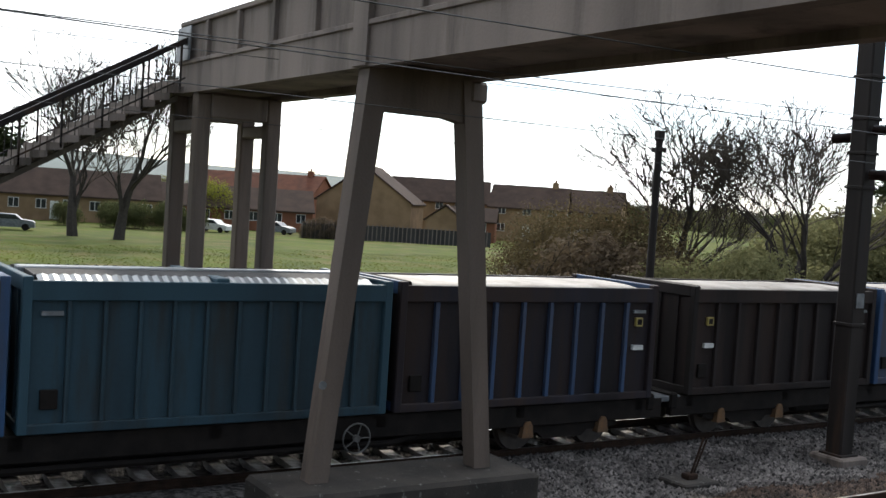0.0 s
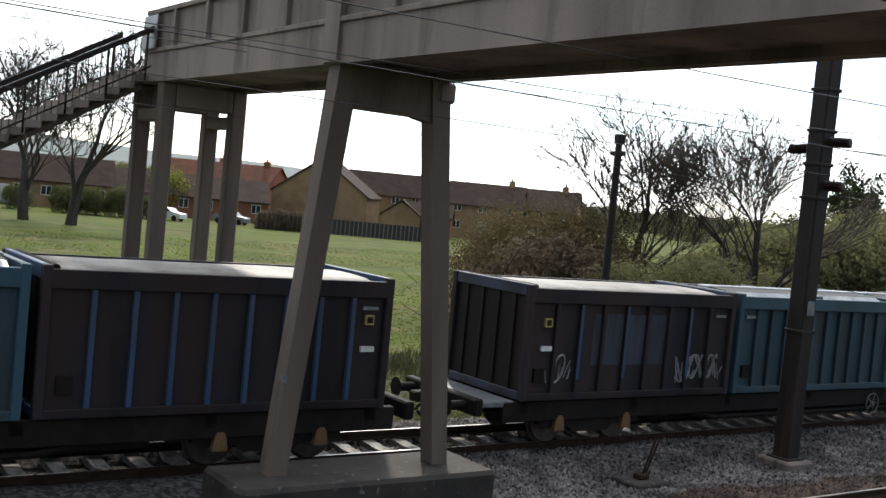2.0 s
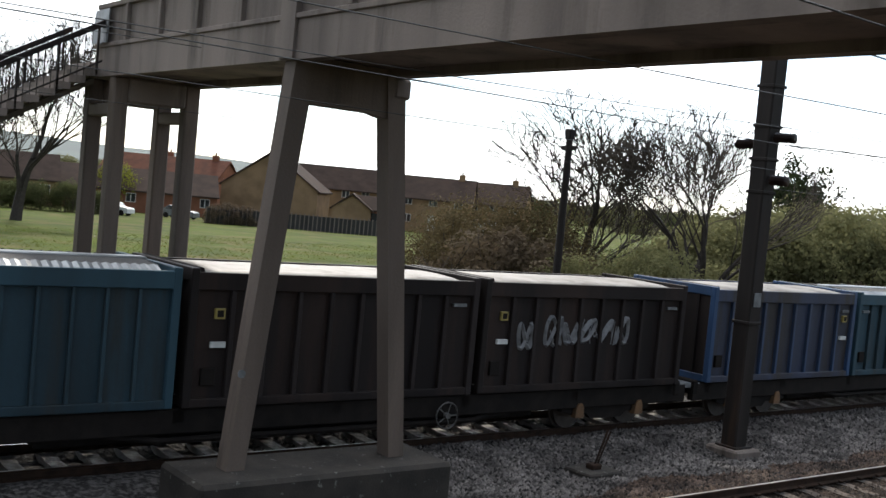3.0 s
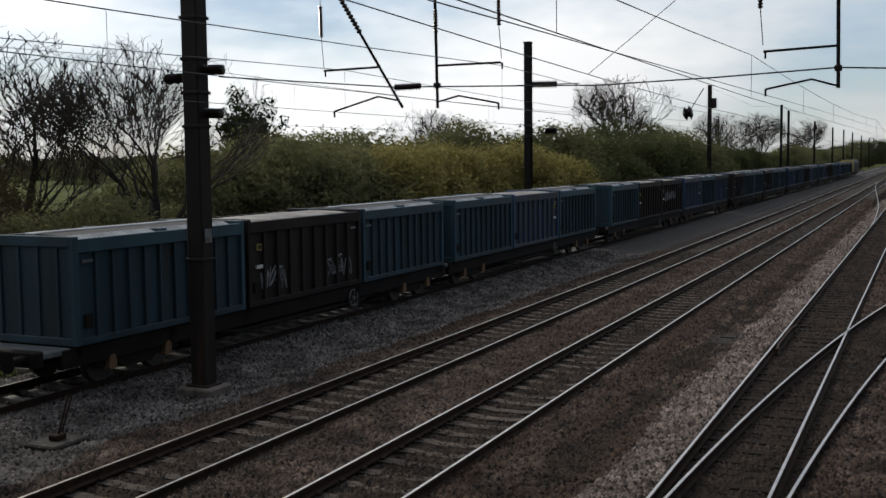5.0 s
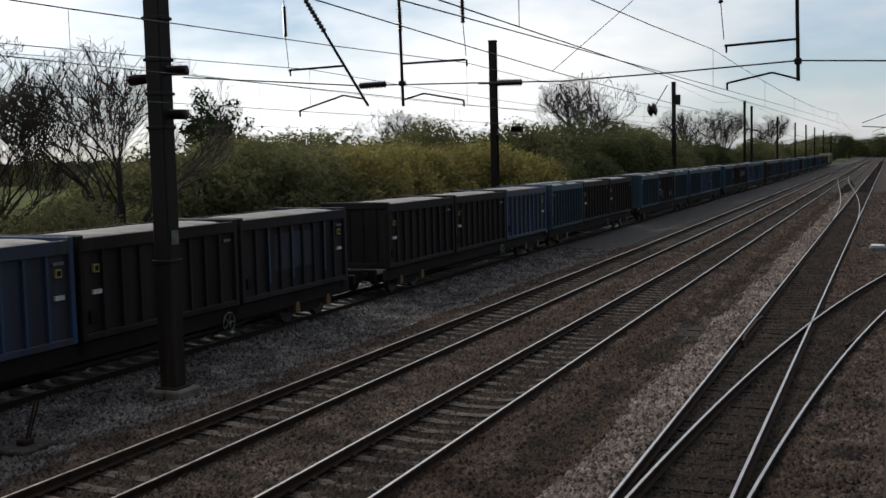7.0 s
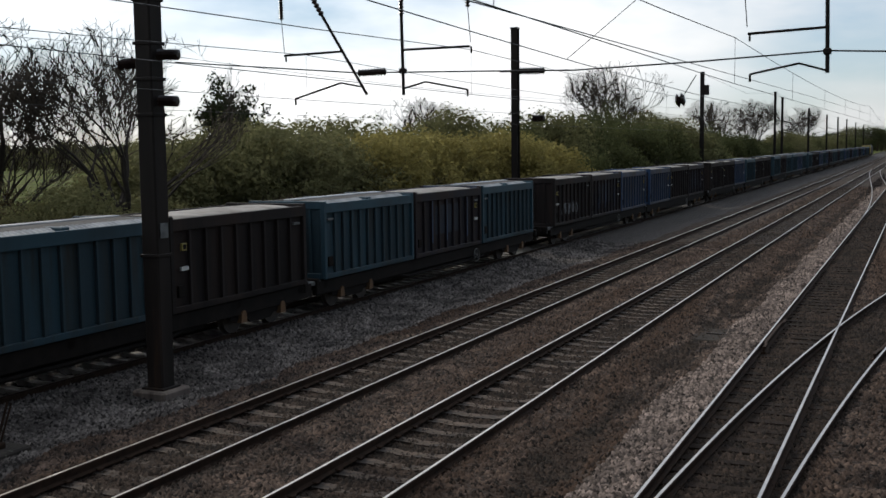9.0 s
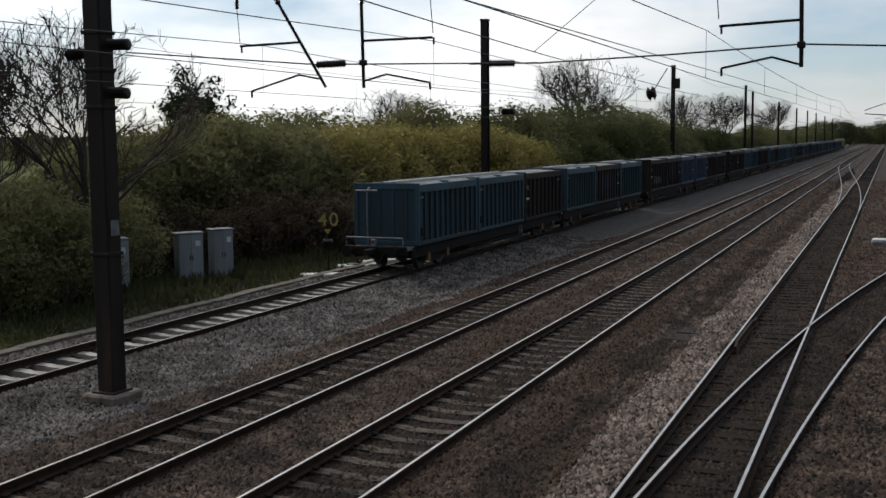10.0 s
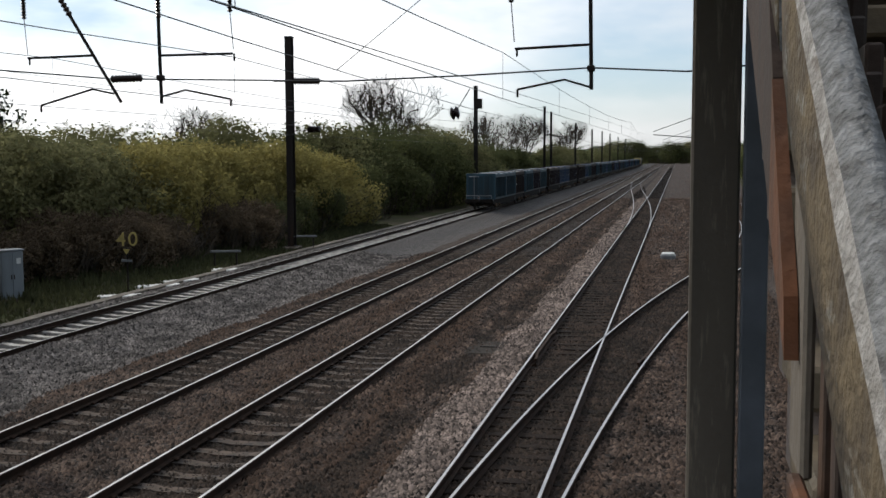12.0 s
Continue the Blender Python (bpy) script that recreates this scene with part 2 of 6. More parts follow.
M["lid"] = surface("ribbed_metal_lid", (0.26, 0.275, 0.285), (0.15, 0.16, 0.17), 2, 0.42, metal=0.6, bump=0.1, vary=0.1)
M["chassis"] = surface("wagon_frame_grime", (0.02, 0.016, 0.014), (0.011, 0.009, 0.008), 3, 0.8, bump=0.2, spec=0.12)
M["wheel"] = surface("brown_wheel_steel", (0.06, 0.045, 0.036), (0.03, 0.022, 0.018), 5, 0.6, bump=0.1)
M["brightwheel"] = surface("pale_handwheel", (0.13, 0.125, 0.12), (0.07, 0.065, 0.06), 5, 0.5, bump=0.1)
M["box"] = surface("axlebox_ochre", (0.18, 0.09, 0.035), (0.08, 0.05, 0.03), 6, 0.7, bump=0.1)
M["white"] = surface("white_paint", (0.7, 0.7, 0.68), (0.5, 0.5, 0.48), 5, 0.6, bump=0.05, vary=0.05)
M["spray"] = surface("spray_paint_silver", (0.27, 0.27, 0.28), (0.13, 0.13, 0.135), 6, 0.6, bump=0, vary=0.1)
M["yellow"] = surface("yellow_paint", (0.42, 0.33, 0.10), (0.28, 0.22, 0.07), 5, 0.55, bump=0.05, vary=0.05)
M["bark"] = surface("grey_bark", (0.055, 0.044, 0.036), (0.03, 0.024, 0.02), 5, 0.9, bump=0.5, vary=0.15)
M["twig"] = surface("brown_twig", (0.07, 0.054, 0.038), (0.042, 0.032, 0.024), 2, 0.9, bump=0, vary=0.25, island=True)
M["willow"] = leafy("willow_leaf", (0.125, 0.112, 0.038), (0.40, 0.345, 0.125), 0.55)
M["greenleaf"] = leafy("green_leaf", (0.088, 0.088, 0.044), (0.27, 0.262, 0.125), 0.55)
M["brownleaf"] = leafy("brown_scrub", (0.06, 0.046, 0.032), (0.175, 0.13, 0.085), 0.4)
M["darkleaf"] = leafy("evergreen_leaf", (0.042, 0.052, 0.024), (0.135, 0.145, 0.06), 0.5)
M["olivebud"] = leafy("olive_budding_twig", (0.048, 0.037, 0.021), (0.15, 0.115, 0.055), 0.35)
M["rankgrass"] = leafy("rank_verge_grass", (0.028, 0.033, 0.018), (0.085, 0.088, 0.042), 0.4)
M["pineleaf"] = leafy("pine_needle", (0.016, 0.023, 0.011), (0.055, 0.068, 0.028), 0.2)
M["limeleaf"] = leafy("lime_leaf", (0.12, 0.14, 0.02), (0.3, 0.3, 0.05), 0.4)
M["brick"] = surface("buff_brick", (0.31, 0.205, 0.12), (0.22, 0.145, 0.085), 0.6, 0.9, bump=0.3, fine=12, vary=0.12, spec=0.1)
M["redbrick"] = surface("red_brick", (0.24, 0.10, 0.06), (0.17, 0.075, 0.045), 0.6, 0.9, bump=0.3, fine=12, vary=0.12, spec=0.1)
M["roof"] = surface("brown_roof_tile", (0.068, 0.047, 0.038), (0.045, 0.032, 0.027), 0.8, 0.85, bump=0.4, fine=8, vary=0.12, spec=0.05)
M["redroof"] = surface("red_roof_tile", (0.14, 0.06, 0.04), (0.095, 0.043, 0.03), 0.8, 0.85, bump=0.4, fine=8, vary=0.12, spec=0.05)
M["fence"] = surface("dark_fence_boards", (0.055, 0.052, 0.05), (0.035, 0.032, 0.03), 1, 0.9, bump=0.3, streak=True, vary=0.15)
M["cabinet"] = surface("grey_cabinet_paint", (0.24, 0.265, 0.28), (0.17, 0.185, 0.195), 2, 0.55, bump=0.08, streak=True, vary=0.06)
M["hill"] = surface("far_hill_green", (0.10, 0.13, 0.12), (0.07, 0.09, 0.09), 0.004, 0.95, bump=0)
M["glassdark"] = surface("window_glass", (0.03, 0.035, 0.04), None, 3, 0.1, bump=0, spec=0.6, vary=0.02)
M["rust"] = surface("rusty_plank", (0.14, 0.052, 0.02), (0.05, 0.025, 0.014), 6, 0.8, bump=0.5, fine=30, streak=True, accent=(0.14, 0.10, 0.07), accent_amt=0.15, accent_scale=3, vary=0.2)
M["lichenrail"] = surface("weathered_rail_lichen", (0.215, 0.218, 0.218), (0.1, 0.1, 0.098), 42.0, 0.9, bump=0.9, fine=90, accent=(0.07, 0.066, 0.062), accent_amt=0.4, accent_scale=30, vary=0.3, along=0.35)
M["darkboard"] = surface("dark_stained_board", (0.06, 0.036, 0.025), (0.026, 0.017, 0.013), 9, 0.8, bump=0.4, fine=40, streak=True, accent=(0.12, 0.062, 0.034), accent_amt=0.2, accent_scale=5, vary=0.2)
M["brownrail"] = surface("lichen_stained_rail_side", (0.13, 0.097, 0.055), (0.065, 0.048, 0.03), 11, 0.9, bump=0.9, fine=70, accent=(0.27, 0.27, 0.245), accent_amt=0.2, accent_scale=24, vary=0.25, along=0.5)
# handrail bevel: lichen plus a highlight painted into the pale base colour
M["brightedge"] = surface("highlit_lichen_edge", (0.36, 0.345, 0.325), (0.2, 0.185, 0.165), 30, 0.95, bump=0.9, fine=90, accent=(0.15, 0.13, 0.11), accent_amt=0.2, accent_scale=22, vary=0.25, along=0.3)
M["slate"] = surface("faded_slate_blue_paint", (0.052, 0.062, 0.082), (0.03, 0.03, 0.036), 1.6, 0.6, bump=0.12, streak=True, accent=(0.03, 0.024, 0.022), accent_amt=0.4, accent_scale=1.8, vary=0.1, spec=0.15)
M["drain"] = surface("dark_cast_iron", (0.05, 0.044, 0.038), (0.03, 0.026, 0.022), 4, 0.95, bump=0.4, vary=0.1, spec=0.1)
M["bluegrey"] = surface("blue_grey_paint", (0.11, 0.125, 0.15), (0.075, 0.085, 0.10), 3, 0.6, bump=0.1, vary=0.05)
M["ochre"] = surface("ochre_stained_concrete", (0.2, 0.155, 0.10), (0.1, 0.08, 0.055), 4, 0.85, bump=0.5, vary=0.12)


# ---- building helpers ----
def mesh_of(name, bm, mat):
    me = bpy.data.meshes.new(name)
    bm.to_mesh(me)
    bm.free()
    me.materials.append(mat)
    return me


def part(name, bm, mat, parent=None, label="", at=None):
    me = bm if isinstance(bm, bpy.types.Mesh) else mesh_of(name, bm, mat)
    ob = new(name, me)
    if parent is not None:
        ob.parent = parent
    if at is not None:
        ob.matrix_basis = at
    if label:
        ob["label"] = label
    return ob


def empty(name, m=None):
    ob = new(name)
    ob.empty_display_size = 0.2
    if m is not None:
        ob.matrix_basis = m
    return ob


def box(bm, x0, x1, y0, y1, z0, z1, bevel=0.0):
    x0, x1, y0, y1, z0, z1 = min(x0, x1), max(x0, x1), min(y0, y1), max(y0, y1), min(z0, z1), max(z0, z1)
    r = bmesh.ops.create_cube(bm, size=1.0)
    vs = r["verts"]
    for v in vs:
        v.co = Vector((x0 + (v.co.x + 0.5) * (x1 - x0), y0 + (v.co.y + 0.5) * (y1 - y0), z0 + (v.co.z + 0.5) * (z1 - z0)))
    if bevel:
        es = list({e for v in vs for e in v.link_edges})
        bmesh.ops.bevel(bm, geom=es, offset=bevel, segments=1, affect="EDGES", profile=0.5)
    return vs


def boxed(x0, x1, y0, y1, z0, z1, bevel=0.0):
    bm = bmesh.new()
    box(bm, x0, x1, y0, y1, z0, z1, bevel)
    return bm


def tube(bm, pts, radii, sides=6, cap=True):
    rings = []
    for i, p in enumerate(pts):
        p = Vector(p)
        d = (Vector(pts[min(i + 1, len(pts) - 1)]) - Vector(pts[max(i - 1, 0)])).normalized()
        u = d.cross(Vector((0, 0, 1)) if abs(d.z) < 0.9 else Vector((1, 0, 0))).normalized()
        w = d.cross(u)
        r = radii[i] if isinstance(radii, (list, tuple)) else radii
        rings.append([bm.verts.new(p + u * math.cos(k * 2 * math.pi / sides) * r + w * math.sin(k * 2 * math.pi / sides) * r) for k in range(sides)])
    for a, b in zip(rings, rings[1:]):
        for k in range(sides):
            bm.faces.new((a[k], a[(k + 1) % sides], b[(k + 1) % sides], b[k]))
    if cap:
        bm.faces.new(rings[0][::-1])
        bm.faces.new(rings[-1])


def tubed(pts, r, sides=6):
    bm = bmesh.new()
    tube(bm, pts, r, sides)
    return bm


def extrude_poly(poly, axis, a, b):
    """A prism: poly is a list of pairs in the two other axes."""
    bm = bmesh.new()

    def p(u, v, w):
        return {"x": (w, u, v), "y": (u, w, v), "z": (u, v, w)}[axis]

    lo = [bm.verts.new(p(u, v, a)) for u, v in poly]
    hi = [bm.verts.new(p(u, v, b)) for u, v in poly]
    k = len(poly)
    bm.faces.new(lo)
    bm.faces.new(hi[::-1])
    for i in range(k):
        bm.faces.new((lo[i], hi[i], hi[(i + 1) % k], lo[(i + 1) % k]))
    bmesh.ops.recalc_face_normals(bm, faces=bm.faces)
    return bm


def quads_mesh(name, centers, us, vs, mat):
    """Many small four-cornered leaves in one mesh."""
    c, u, v = np.asarray(centers), np.asarray(us), np.asarray(vs)
    k = len(c)
    verts = np.stack([c - u, c - v, c + u, c + v], axis=1).reshape(-1, 3)
    me = bpy.data.meshes.new(name)
    me.vertices.add(4 * k)
    me.vertices.foreach_set("co", verts.ravel())
    me.loops.add(4 * k)
    me.loops.foreach_set("vertex_index", np.arange(4 * k, dtype=np.int32))
    me.polygons.add(k)
    me.polygons.foreach_set("loop_start", np.arange(0, 4 * k, 4, dtype=np.int32))
    me.update(calc_edges=True)
    me.materials.append(mat)
    return me


# ---- ground ----
def smooth(a, b, x):
    t = min(1.0, max(0.0, (x - a) / (b - a)))
    return t * t * (3 - 2 * t)


def ground_z(x, y):
    z = -0.62
    z += 0.25 * smooth(-19.4, -20.6, x)
    z += 0.15 * smooth(-27, -48, x) - 0.7 * smooth(-55, -130, x)
    if x < -19:
        z += 0.10 * noise.noise(Vector((x * 0.15, y * 0.15, 0))) * min(1.0, (-19 - x) / 4)
        z += 0.6 * smooth(12, 8.5, y) * smooth(-19.3, -20.5, x) * smooth(-40, -25, x)
    if x > 12:
        z += 0.3 * smooth(12, 20, x)
    return z


def spaced(stops):
    out = []
    for a, b, k in stops:
        out += [a + (b - a) * i / k for i in range(k)]
    return out + [stops[-1][1]]


def build_ground():
    xs = spaced([(-3000, -400, 5), (-400, -140, 8), (-140, -48, 16), (-48, -18, 30), (-18, 14, 6), (14, 60, 6), (60, 3000, 5)])
    ys = spaced([(-3000, -200, 4), (-200, -20, 8), (-20, 60, 50), (60, 200, 20), (200, 600, 8), (600, 4000, 5)])
    bm = bmesh.new()
    grid = [[bm.verts.new((x, y, ground_z(x, y))) for y in ys] for x in xs]
    for i in range(len(xs) - 1):
        for j in range(len(ys) - 1):
            bm.faces.new((grid[i][j], grid[i + 1][j], grid[i + 1][j + 1], grid[i][j + 1]))
    for f in bm.faces:
        f.smooth = True
    me = mesh_of("ground", bm, M["grass"])
    me.materials.append(M["verge"])
    for p in me.polygons:
        if -28 < p.center.x < 14 and -40 < p.center.y < 420:
            p.material_index = 1
    return tagged(new("ground", me), "rough green grass field with muddy verge beside the railway", "ground", kind="structure")


def branch_right(y):
    if y < 3.6:
        return 0.0
    if y < 44:
        return 0.00236 * (y - 3.6) ** 2
    u = min(y, 84) - 44
    return 3.852 + 0.1907 * u - 0.5 * 0.1907 / 40 * u * u


def branch_left(y):
    return -4.6 * smooth(68, 205, y)


def ballast_z(x, y):
    z = -0.13 + 0.035 * noise.noise(Vector((x * 0.9, y * 0.35, 3))) + 0.02 * noise.noise(Vector((x * 3, y * 3, 7)))
    # the bed is boxed in lower between the rails, and dips between the lines
    for c in (-16.81, -10.68, -7.28, -2.70):
        d = abs(x - c)
        z -= (0.06 if c == -2.70 else 0.085) * smooth(0.86, 0.68, d) + 0.03 * math.exp(-((d - 0.75) / 0.12) ** 2)
    # the shoulder covers the sleeper ends of the goods line
    z += 0.03 * smooth(-16.0, -15.85, x) * smooth(-15.0, -15.4, x)
    if 8 < y < 60:
        z = min(z, -0.18) if abs(x + 2.70 - branch_right(y)) < 0.72 else z
    z -= 0.08 * smooth(-17.9, -17.4, x) * smooth(-15.98, -16.15, x) + 0.2 * math.exp(-((x + 13.9) / 1.2) ** 2) + 0.05 * math.exp(-((x + 9.0) / 0.5) ** 2) + 0.12 * math.exp(-((x + 4.9) / 0.6) ** 2)
    z -= 0.5 * smooth(-18.6, -19.6, x) + 0.5 * smooth(9.0, 10.5, x)
    return z


def in_bed(x, y):
    """Oil and brake dust darken the stone between the rails and in the strip between the close pair of lines."""
    w = 0.85 + 0.18 * noise.noise(Vector((x * 2, y * 0.6, 9)))
    if min(abs(x - c) for c in (-10.68, -7.28, -2.70)) < w:
        return True
    if 6 < y < 60 and abs(x + 2.70 - branch_right(y)) < w:
        return True
    return abs(x + 5.15) < 0.55 * noise.noise(Vector((2, y * 0.35, 4))) + 0.2


def grey_stone(x, y):
    """Newer grey stone lies beside the goods line, with a ragged edge towards the slow line."""
    return -19.2 < x < -12.75 + 0.5 * noise.noise(Vector((3, y * 0.4, 1))) + 0.25 * noise.noise(Vector((x * 2, y * 2, 8)))


def build_ballast():
    xs = spaced([(-19.8, -18.4, 4), (-18.4, 1.0, 140), (1.0, 10.6, 14)])
    ys = spaced([(-60, 0, 20), (0, 45, 110), (45, 120, 70), (120, 400, 60), (400, 1200, 20)])
    bm = bmesh.new()
    grid = [[bm.verts.new((x, y, ballast_z(x, y))) for y in ys] for x in xs]
    for i in range(len(xs) - 1):
        for j in range(len(ys) - 1):
            bm.faces.new((grid[i][j], grid[i + 1][j], grid[i + 1][j + 1], grid[i][j + 1])).smooth = True
    me = mesh_of("ballast_bed", bm, M["ballast"])
    me.materials.append(M["trackbed"])
    me.materials.append(M["freshballast"])
    me.materials.append(M["greyballast"])
    for p in me.polygons:
        if in_bed(p.center.x, p.center.y):
            p.material_index = 1
        elif abs(p.center.x + 4.02) < 0.5 + 0.2 * noise.noise(Vector((1, p.center.y * 0.5, 2))) and p.center.y < 95:
            p.material_index = 2
        elif grey_stone(p.center.x, p.center.y):
            p.material_index = 3
    return tagged(new("ballast_bed", me), "bed of grey-brown crushed stone ballast under the tracks", "ballast", kind="structure")


TRACKS = {"far": -16.81, "slow": -10.68, "fast": -7.28, "near": -2.70}
HALF = 0.7525


def build_stones():
    """Loose ballast lying on the bed, each stone a lumpy little wedge."""
    rng = np.random.default_rng(5)
    base = np.array([(1, 0, 0), (-1, 0, 0), (0, 1, 0), (0, -1, 0), (0, 0, 1)], float)
    tri = np.array([(0, 2, 4), (2, 1, 4), (1, 3, 4), (3, 0, 4)])
    n, far = 215000, 45000
    y = np.concatenate([7 + 46 * rng.random(n) ** 1.7, 48 + 75 * rng.random(far) ** 1.3])
    x = np.concatenate([rng.uniform(-18.6, 3.0, n), rng.uniform(-9.5, 8.0, far)])
    n += far
    s = rng.uniform(0.022, 0.05, n) * (1 + (y - 7) * 0.012)
    zz = np.array([ballast_z(a, b) for a, b in zip(x, y)])
    ang = rng.random(n) * 6.28
    v = base[None] * s[:, None, None] * rng.uniform(0.65, 1.35, (n, 5, 1))
    c, sn = np.cos(ang)[:, None], np.sin(ang)[:, None]
    vx, vy = v[:, :, 0] * c - v[:, :, 1] * sn, v[:, :, 0] * sn + v[:, :, 1] * c
    bed = np.array([in_bed(a, b) for a, b in zip(x, y)])
    fresh = ~bed & (np.abs(x + 4.0) < 0.55 + 0.12 * np.sin(y * 0.7))
    grey = ~bed & ~fresh & np.array([grey_stone(a, b) for a, b in zip(x, y)])
    for name, sel, mat, label in (("loose_stones", ~bed & ~fresh & ~grey, "stone", "loose brown ballast stones"), ("grey_stones", grey, "greystone", "loose grey ballast stones beside the goods line"), ("oily_stones", bed, "darkstone", "oily dark ballast stones between the rails"), ("fresh_stones", fresh, "freshstone", "strip of paler pinkish ballast stones")):
        k = int(sel.sum())
        verts = np.stack([vx[sel] + x[sel, None], vy[sel] + y[sel, None], v[sel][:, :, 2] * 1.05 + zz[sel, None] - 0.004], 2).reshape(-1, 3)
        faces = (tri[None] + 5 * np.arange(k)[:, None, None]).reshape(-1, 3)
        me = bpy.data.meshes.new(name)
        me.vertices.add(len(verts))
        me.vertices.foreach_set("co", verts.ravel())
        me.loops.add(faces.size)
        me.loops.foreach_set("vertex_index", faces.ravel().astype(np.int32))
        me.polygons.add(len(faces))
        me.polygons.foreach_set("loop_start", np.arange(0, faces.size, 3, dtype=np.int32))
        me.update(calc_edges=True)
        me.materials.append(M[mat])
        tagged(new(name, me), label, "stones", kind="stuff")


def rail_mesh(xf, ys, name="rail"):
    """A flat-bottomed rail that follows x = xf(y); its running surface is polished."""
    prof = [(-0.07, -0.16), (0.07, -0.16), (0.07, -0.145), (0.012, -0.12), (0.012, -0.045), (0.036, -0.035), (0.036, -0.008), (0.022, 0.0), (-0.022, 0.0), (-0.036, -0.008), (-0.036, -0.035), (-0.012, -0.045), (-0.012, -0.12), (-0.07, -0.145)]
    bm = bmesh.new()
    rings = [[bm.verts.new((xf(y) + u, y, v)) for u, v in prof] for y in ys]
    k = len(prof)
    for a, b in zip(rings, rings[1:]):
        for i in range(k):
            f = bm.faces.new((a[i], b[i], b[(i + 1) % k], a[(i + 1) % k]))
            f.material_index = 1 if i == 7 else 0
    bm.faces.new(rings[0])
    bm.faces.new(rings[-1][::-1])
    bmesh.ops.recalc_face_normals(bm, faces=bm.faces)
    me = mesh_of(name, bm, M["railside"])
    me.materials.append(M["railhead"])
    return me


def dull_rail(xf, ys):
    me = rail_mesh(xf, ys, "check_rail")
    me.materials[1] = M["railside"]
    return me


SLEEPER = mesh_of("sleeper", extrude_poly([(-1.28, -0.36), (1.28, -0.36), (1.28, -0.19), (1.24, -0.165), (0.42, -0.18), (0.3, -0.2), (-0.3, -0.2), (-0.42, -0.18), (-1.24, -0.165), (-1.28, -0.19)], "y", -0.125, 0.125), M["sleeper"])
# the same sleeper in the painted sunlit colour, for the goods line
PALE = SLEEPER.copy()
PALE.materials.clear()
PALE.materials.append(M["sunlit_sleeper"])
TIMBER = mesh_of("timber", boxed(-1.3, 1.3, -0.125, 0.125, -0.34, -0.165, 0.012), M["timber_sleeper"])
FIXING = mesh_of("rail_clip", boxed(-0.13, 0.13, -0.06, 0.06, -0.165, -0.125, 0.01), M["railside"])


def far_sleepers(track, xc, ys, mat):
    bm = bmesh.new()
    for y in ys:
        vs = [bm.verts.new((xc(y) + sx * 1.28, y + sy * 0.125, z)) for z in (-0.3, -0.17) for sx, sy in ((-1, -1), (1, -1), (1, 1), (-1, 1))]
        bm.faces.new(vs[4:])
        for i in range(4):
            bm.faces.new((vs[i], vs[(i + 1) % 4], vs[4 + (i + 1) % 4], vs[4 + i]))
    ob = part("sleeper_row", bm, mat, track)
    ob["kind"] = "stuff"


def build_track(name, xc, y0, y1, n_near, near_from, mesh, label, far_to=420, clips=True):
    t = tagged(empty("railway_track", pose(0, 0, 0)), label, "railway track", group="running lines", kind="structure")
    ys = spaced([(y0, 60, 40), (60, 220, 40), (220, y1, 20)])
    for s in (-HALF, HALF):
        part("rail", rail_mesh(lambda y, s=s: xc(y) + s, ys), None, t)
    pitch = 0.66
    near = [near_from + pitch * i for i in range(n_near)]
    for y in near:
        part("sleeper", mesh, None, t, at=pose(xc(y), y, 0))
    if clips:
        for y in near[:34]:
            for s in (-HALF, HALF):
                part("rail_clip", FIXING, None, t, at=pose(xc(y) + s, y, 0))
    mat = mesh.materials[0]
    far_sleepers(t, xc, [near[-1] + pitch * (i + 1) for i in range(int((far_to - near[-1]) / pitch))], mat)
    far_sleepers(t, xc, [near_from - pitch * (i + 1) for i in range(int((near_from + 30) / pitch))], mat)
    return t


def build_tracks():
    for key, lab in (("far", "goods line on concrete sleepers under the moving train"), ("slow", "running line with worn rails on concrete sleepers"), ("fast", "running line with polished rails on concrete sleepers")):
        build_track(key, lambda y, k=key: TRACKS[k], -60, 1100, 72, -2.0 if key == "far" else 6.0, PALE if key == "far" else SLEEPER, lab, clips=key != "far")
    xn = TRACKS["near"]
    build_track("near", lambda y: xn, -60, 1100, 60, 8.0, TIMBER, "running line with points on dark timber sleepers", clips=False)
    # diverging roads of the junction
    t = tagged(empty("turnout", pose(0, 0, 0)), "diverging rails of a set of points with a common crossing", "railway points", kind="structure")
    ys = spaced([(3.2, 44, 40), (44, 84, 14), (84, 500, 6)])
    for s in (-HALF, HALF):
        part("rail", rail_mesh(lambda y, s=s: xn + branch_right(y) + s * 0.995 + (0.05 if s < 0 else -0.03) * (y < 6), ys), None, t)
    far_sleepers(t, lambda y: xn + branch_right(y), [30 + 0.66 * i for i in range(250)], M["timber_sleeper"])
    # check rails beside the crossing
    part("check_rail", dull_rail(lambda y: xn - HALF + 0.09 + 0.05 * (abs(y - 27.5) > 1.5), spaced([(25.4, 29.6, 12)])), None, t)
    part("check_rail", dull_rail(lambda y: xn + branch_right(y) + HALF - 0.09 - 0.05 * (abs(y - 27.5) > 1.5), spaced([(25.4, 29.6, 12)])), None, t)
    c = tagged(empty("crossover", pose(0, 0, 0)), "crossover rails joining two running lines", "railway points", kind="structure")
    ys = spaced([(68, 205, 40)])
    for s in (-HALF, HALF):
        part("rail", rail_mesh(lambda y, s=s: xn + branch_left(y) + s * 0.99, ys), None, c)
    far_sleepers(c, lambda y: xn + branch_left(y), [90 + 0.66 * i for i in range(140)], M["timber_sleeper"])


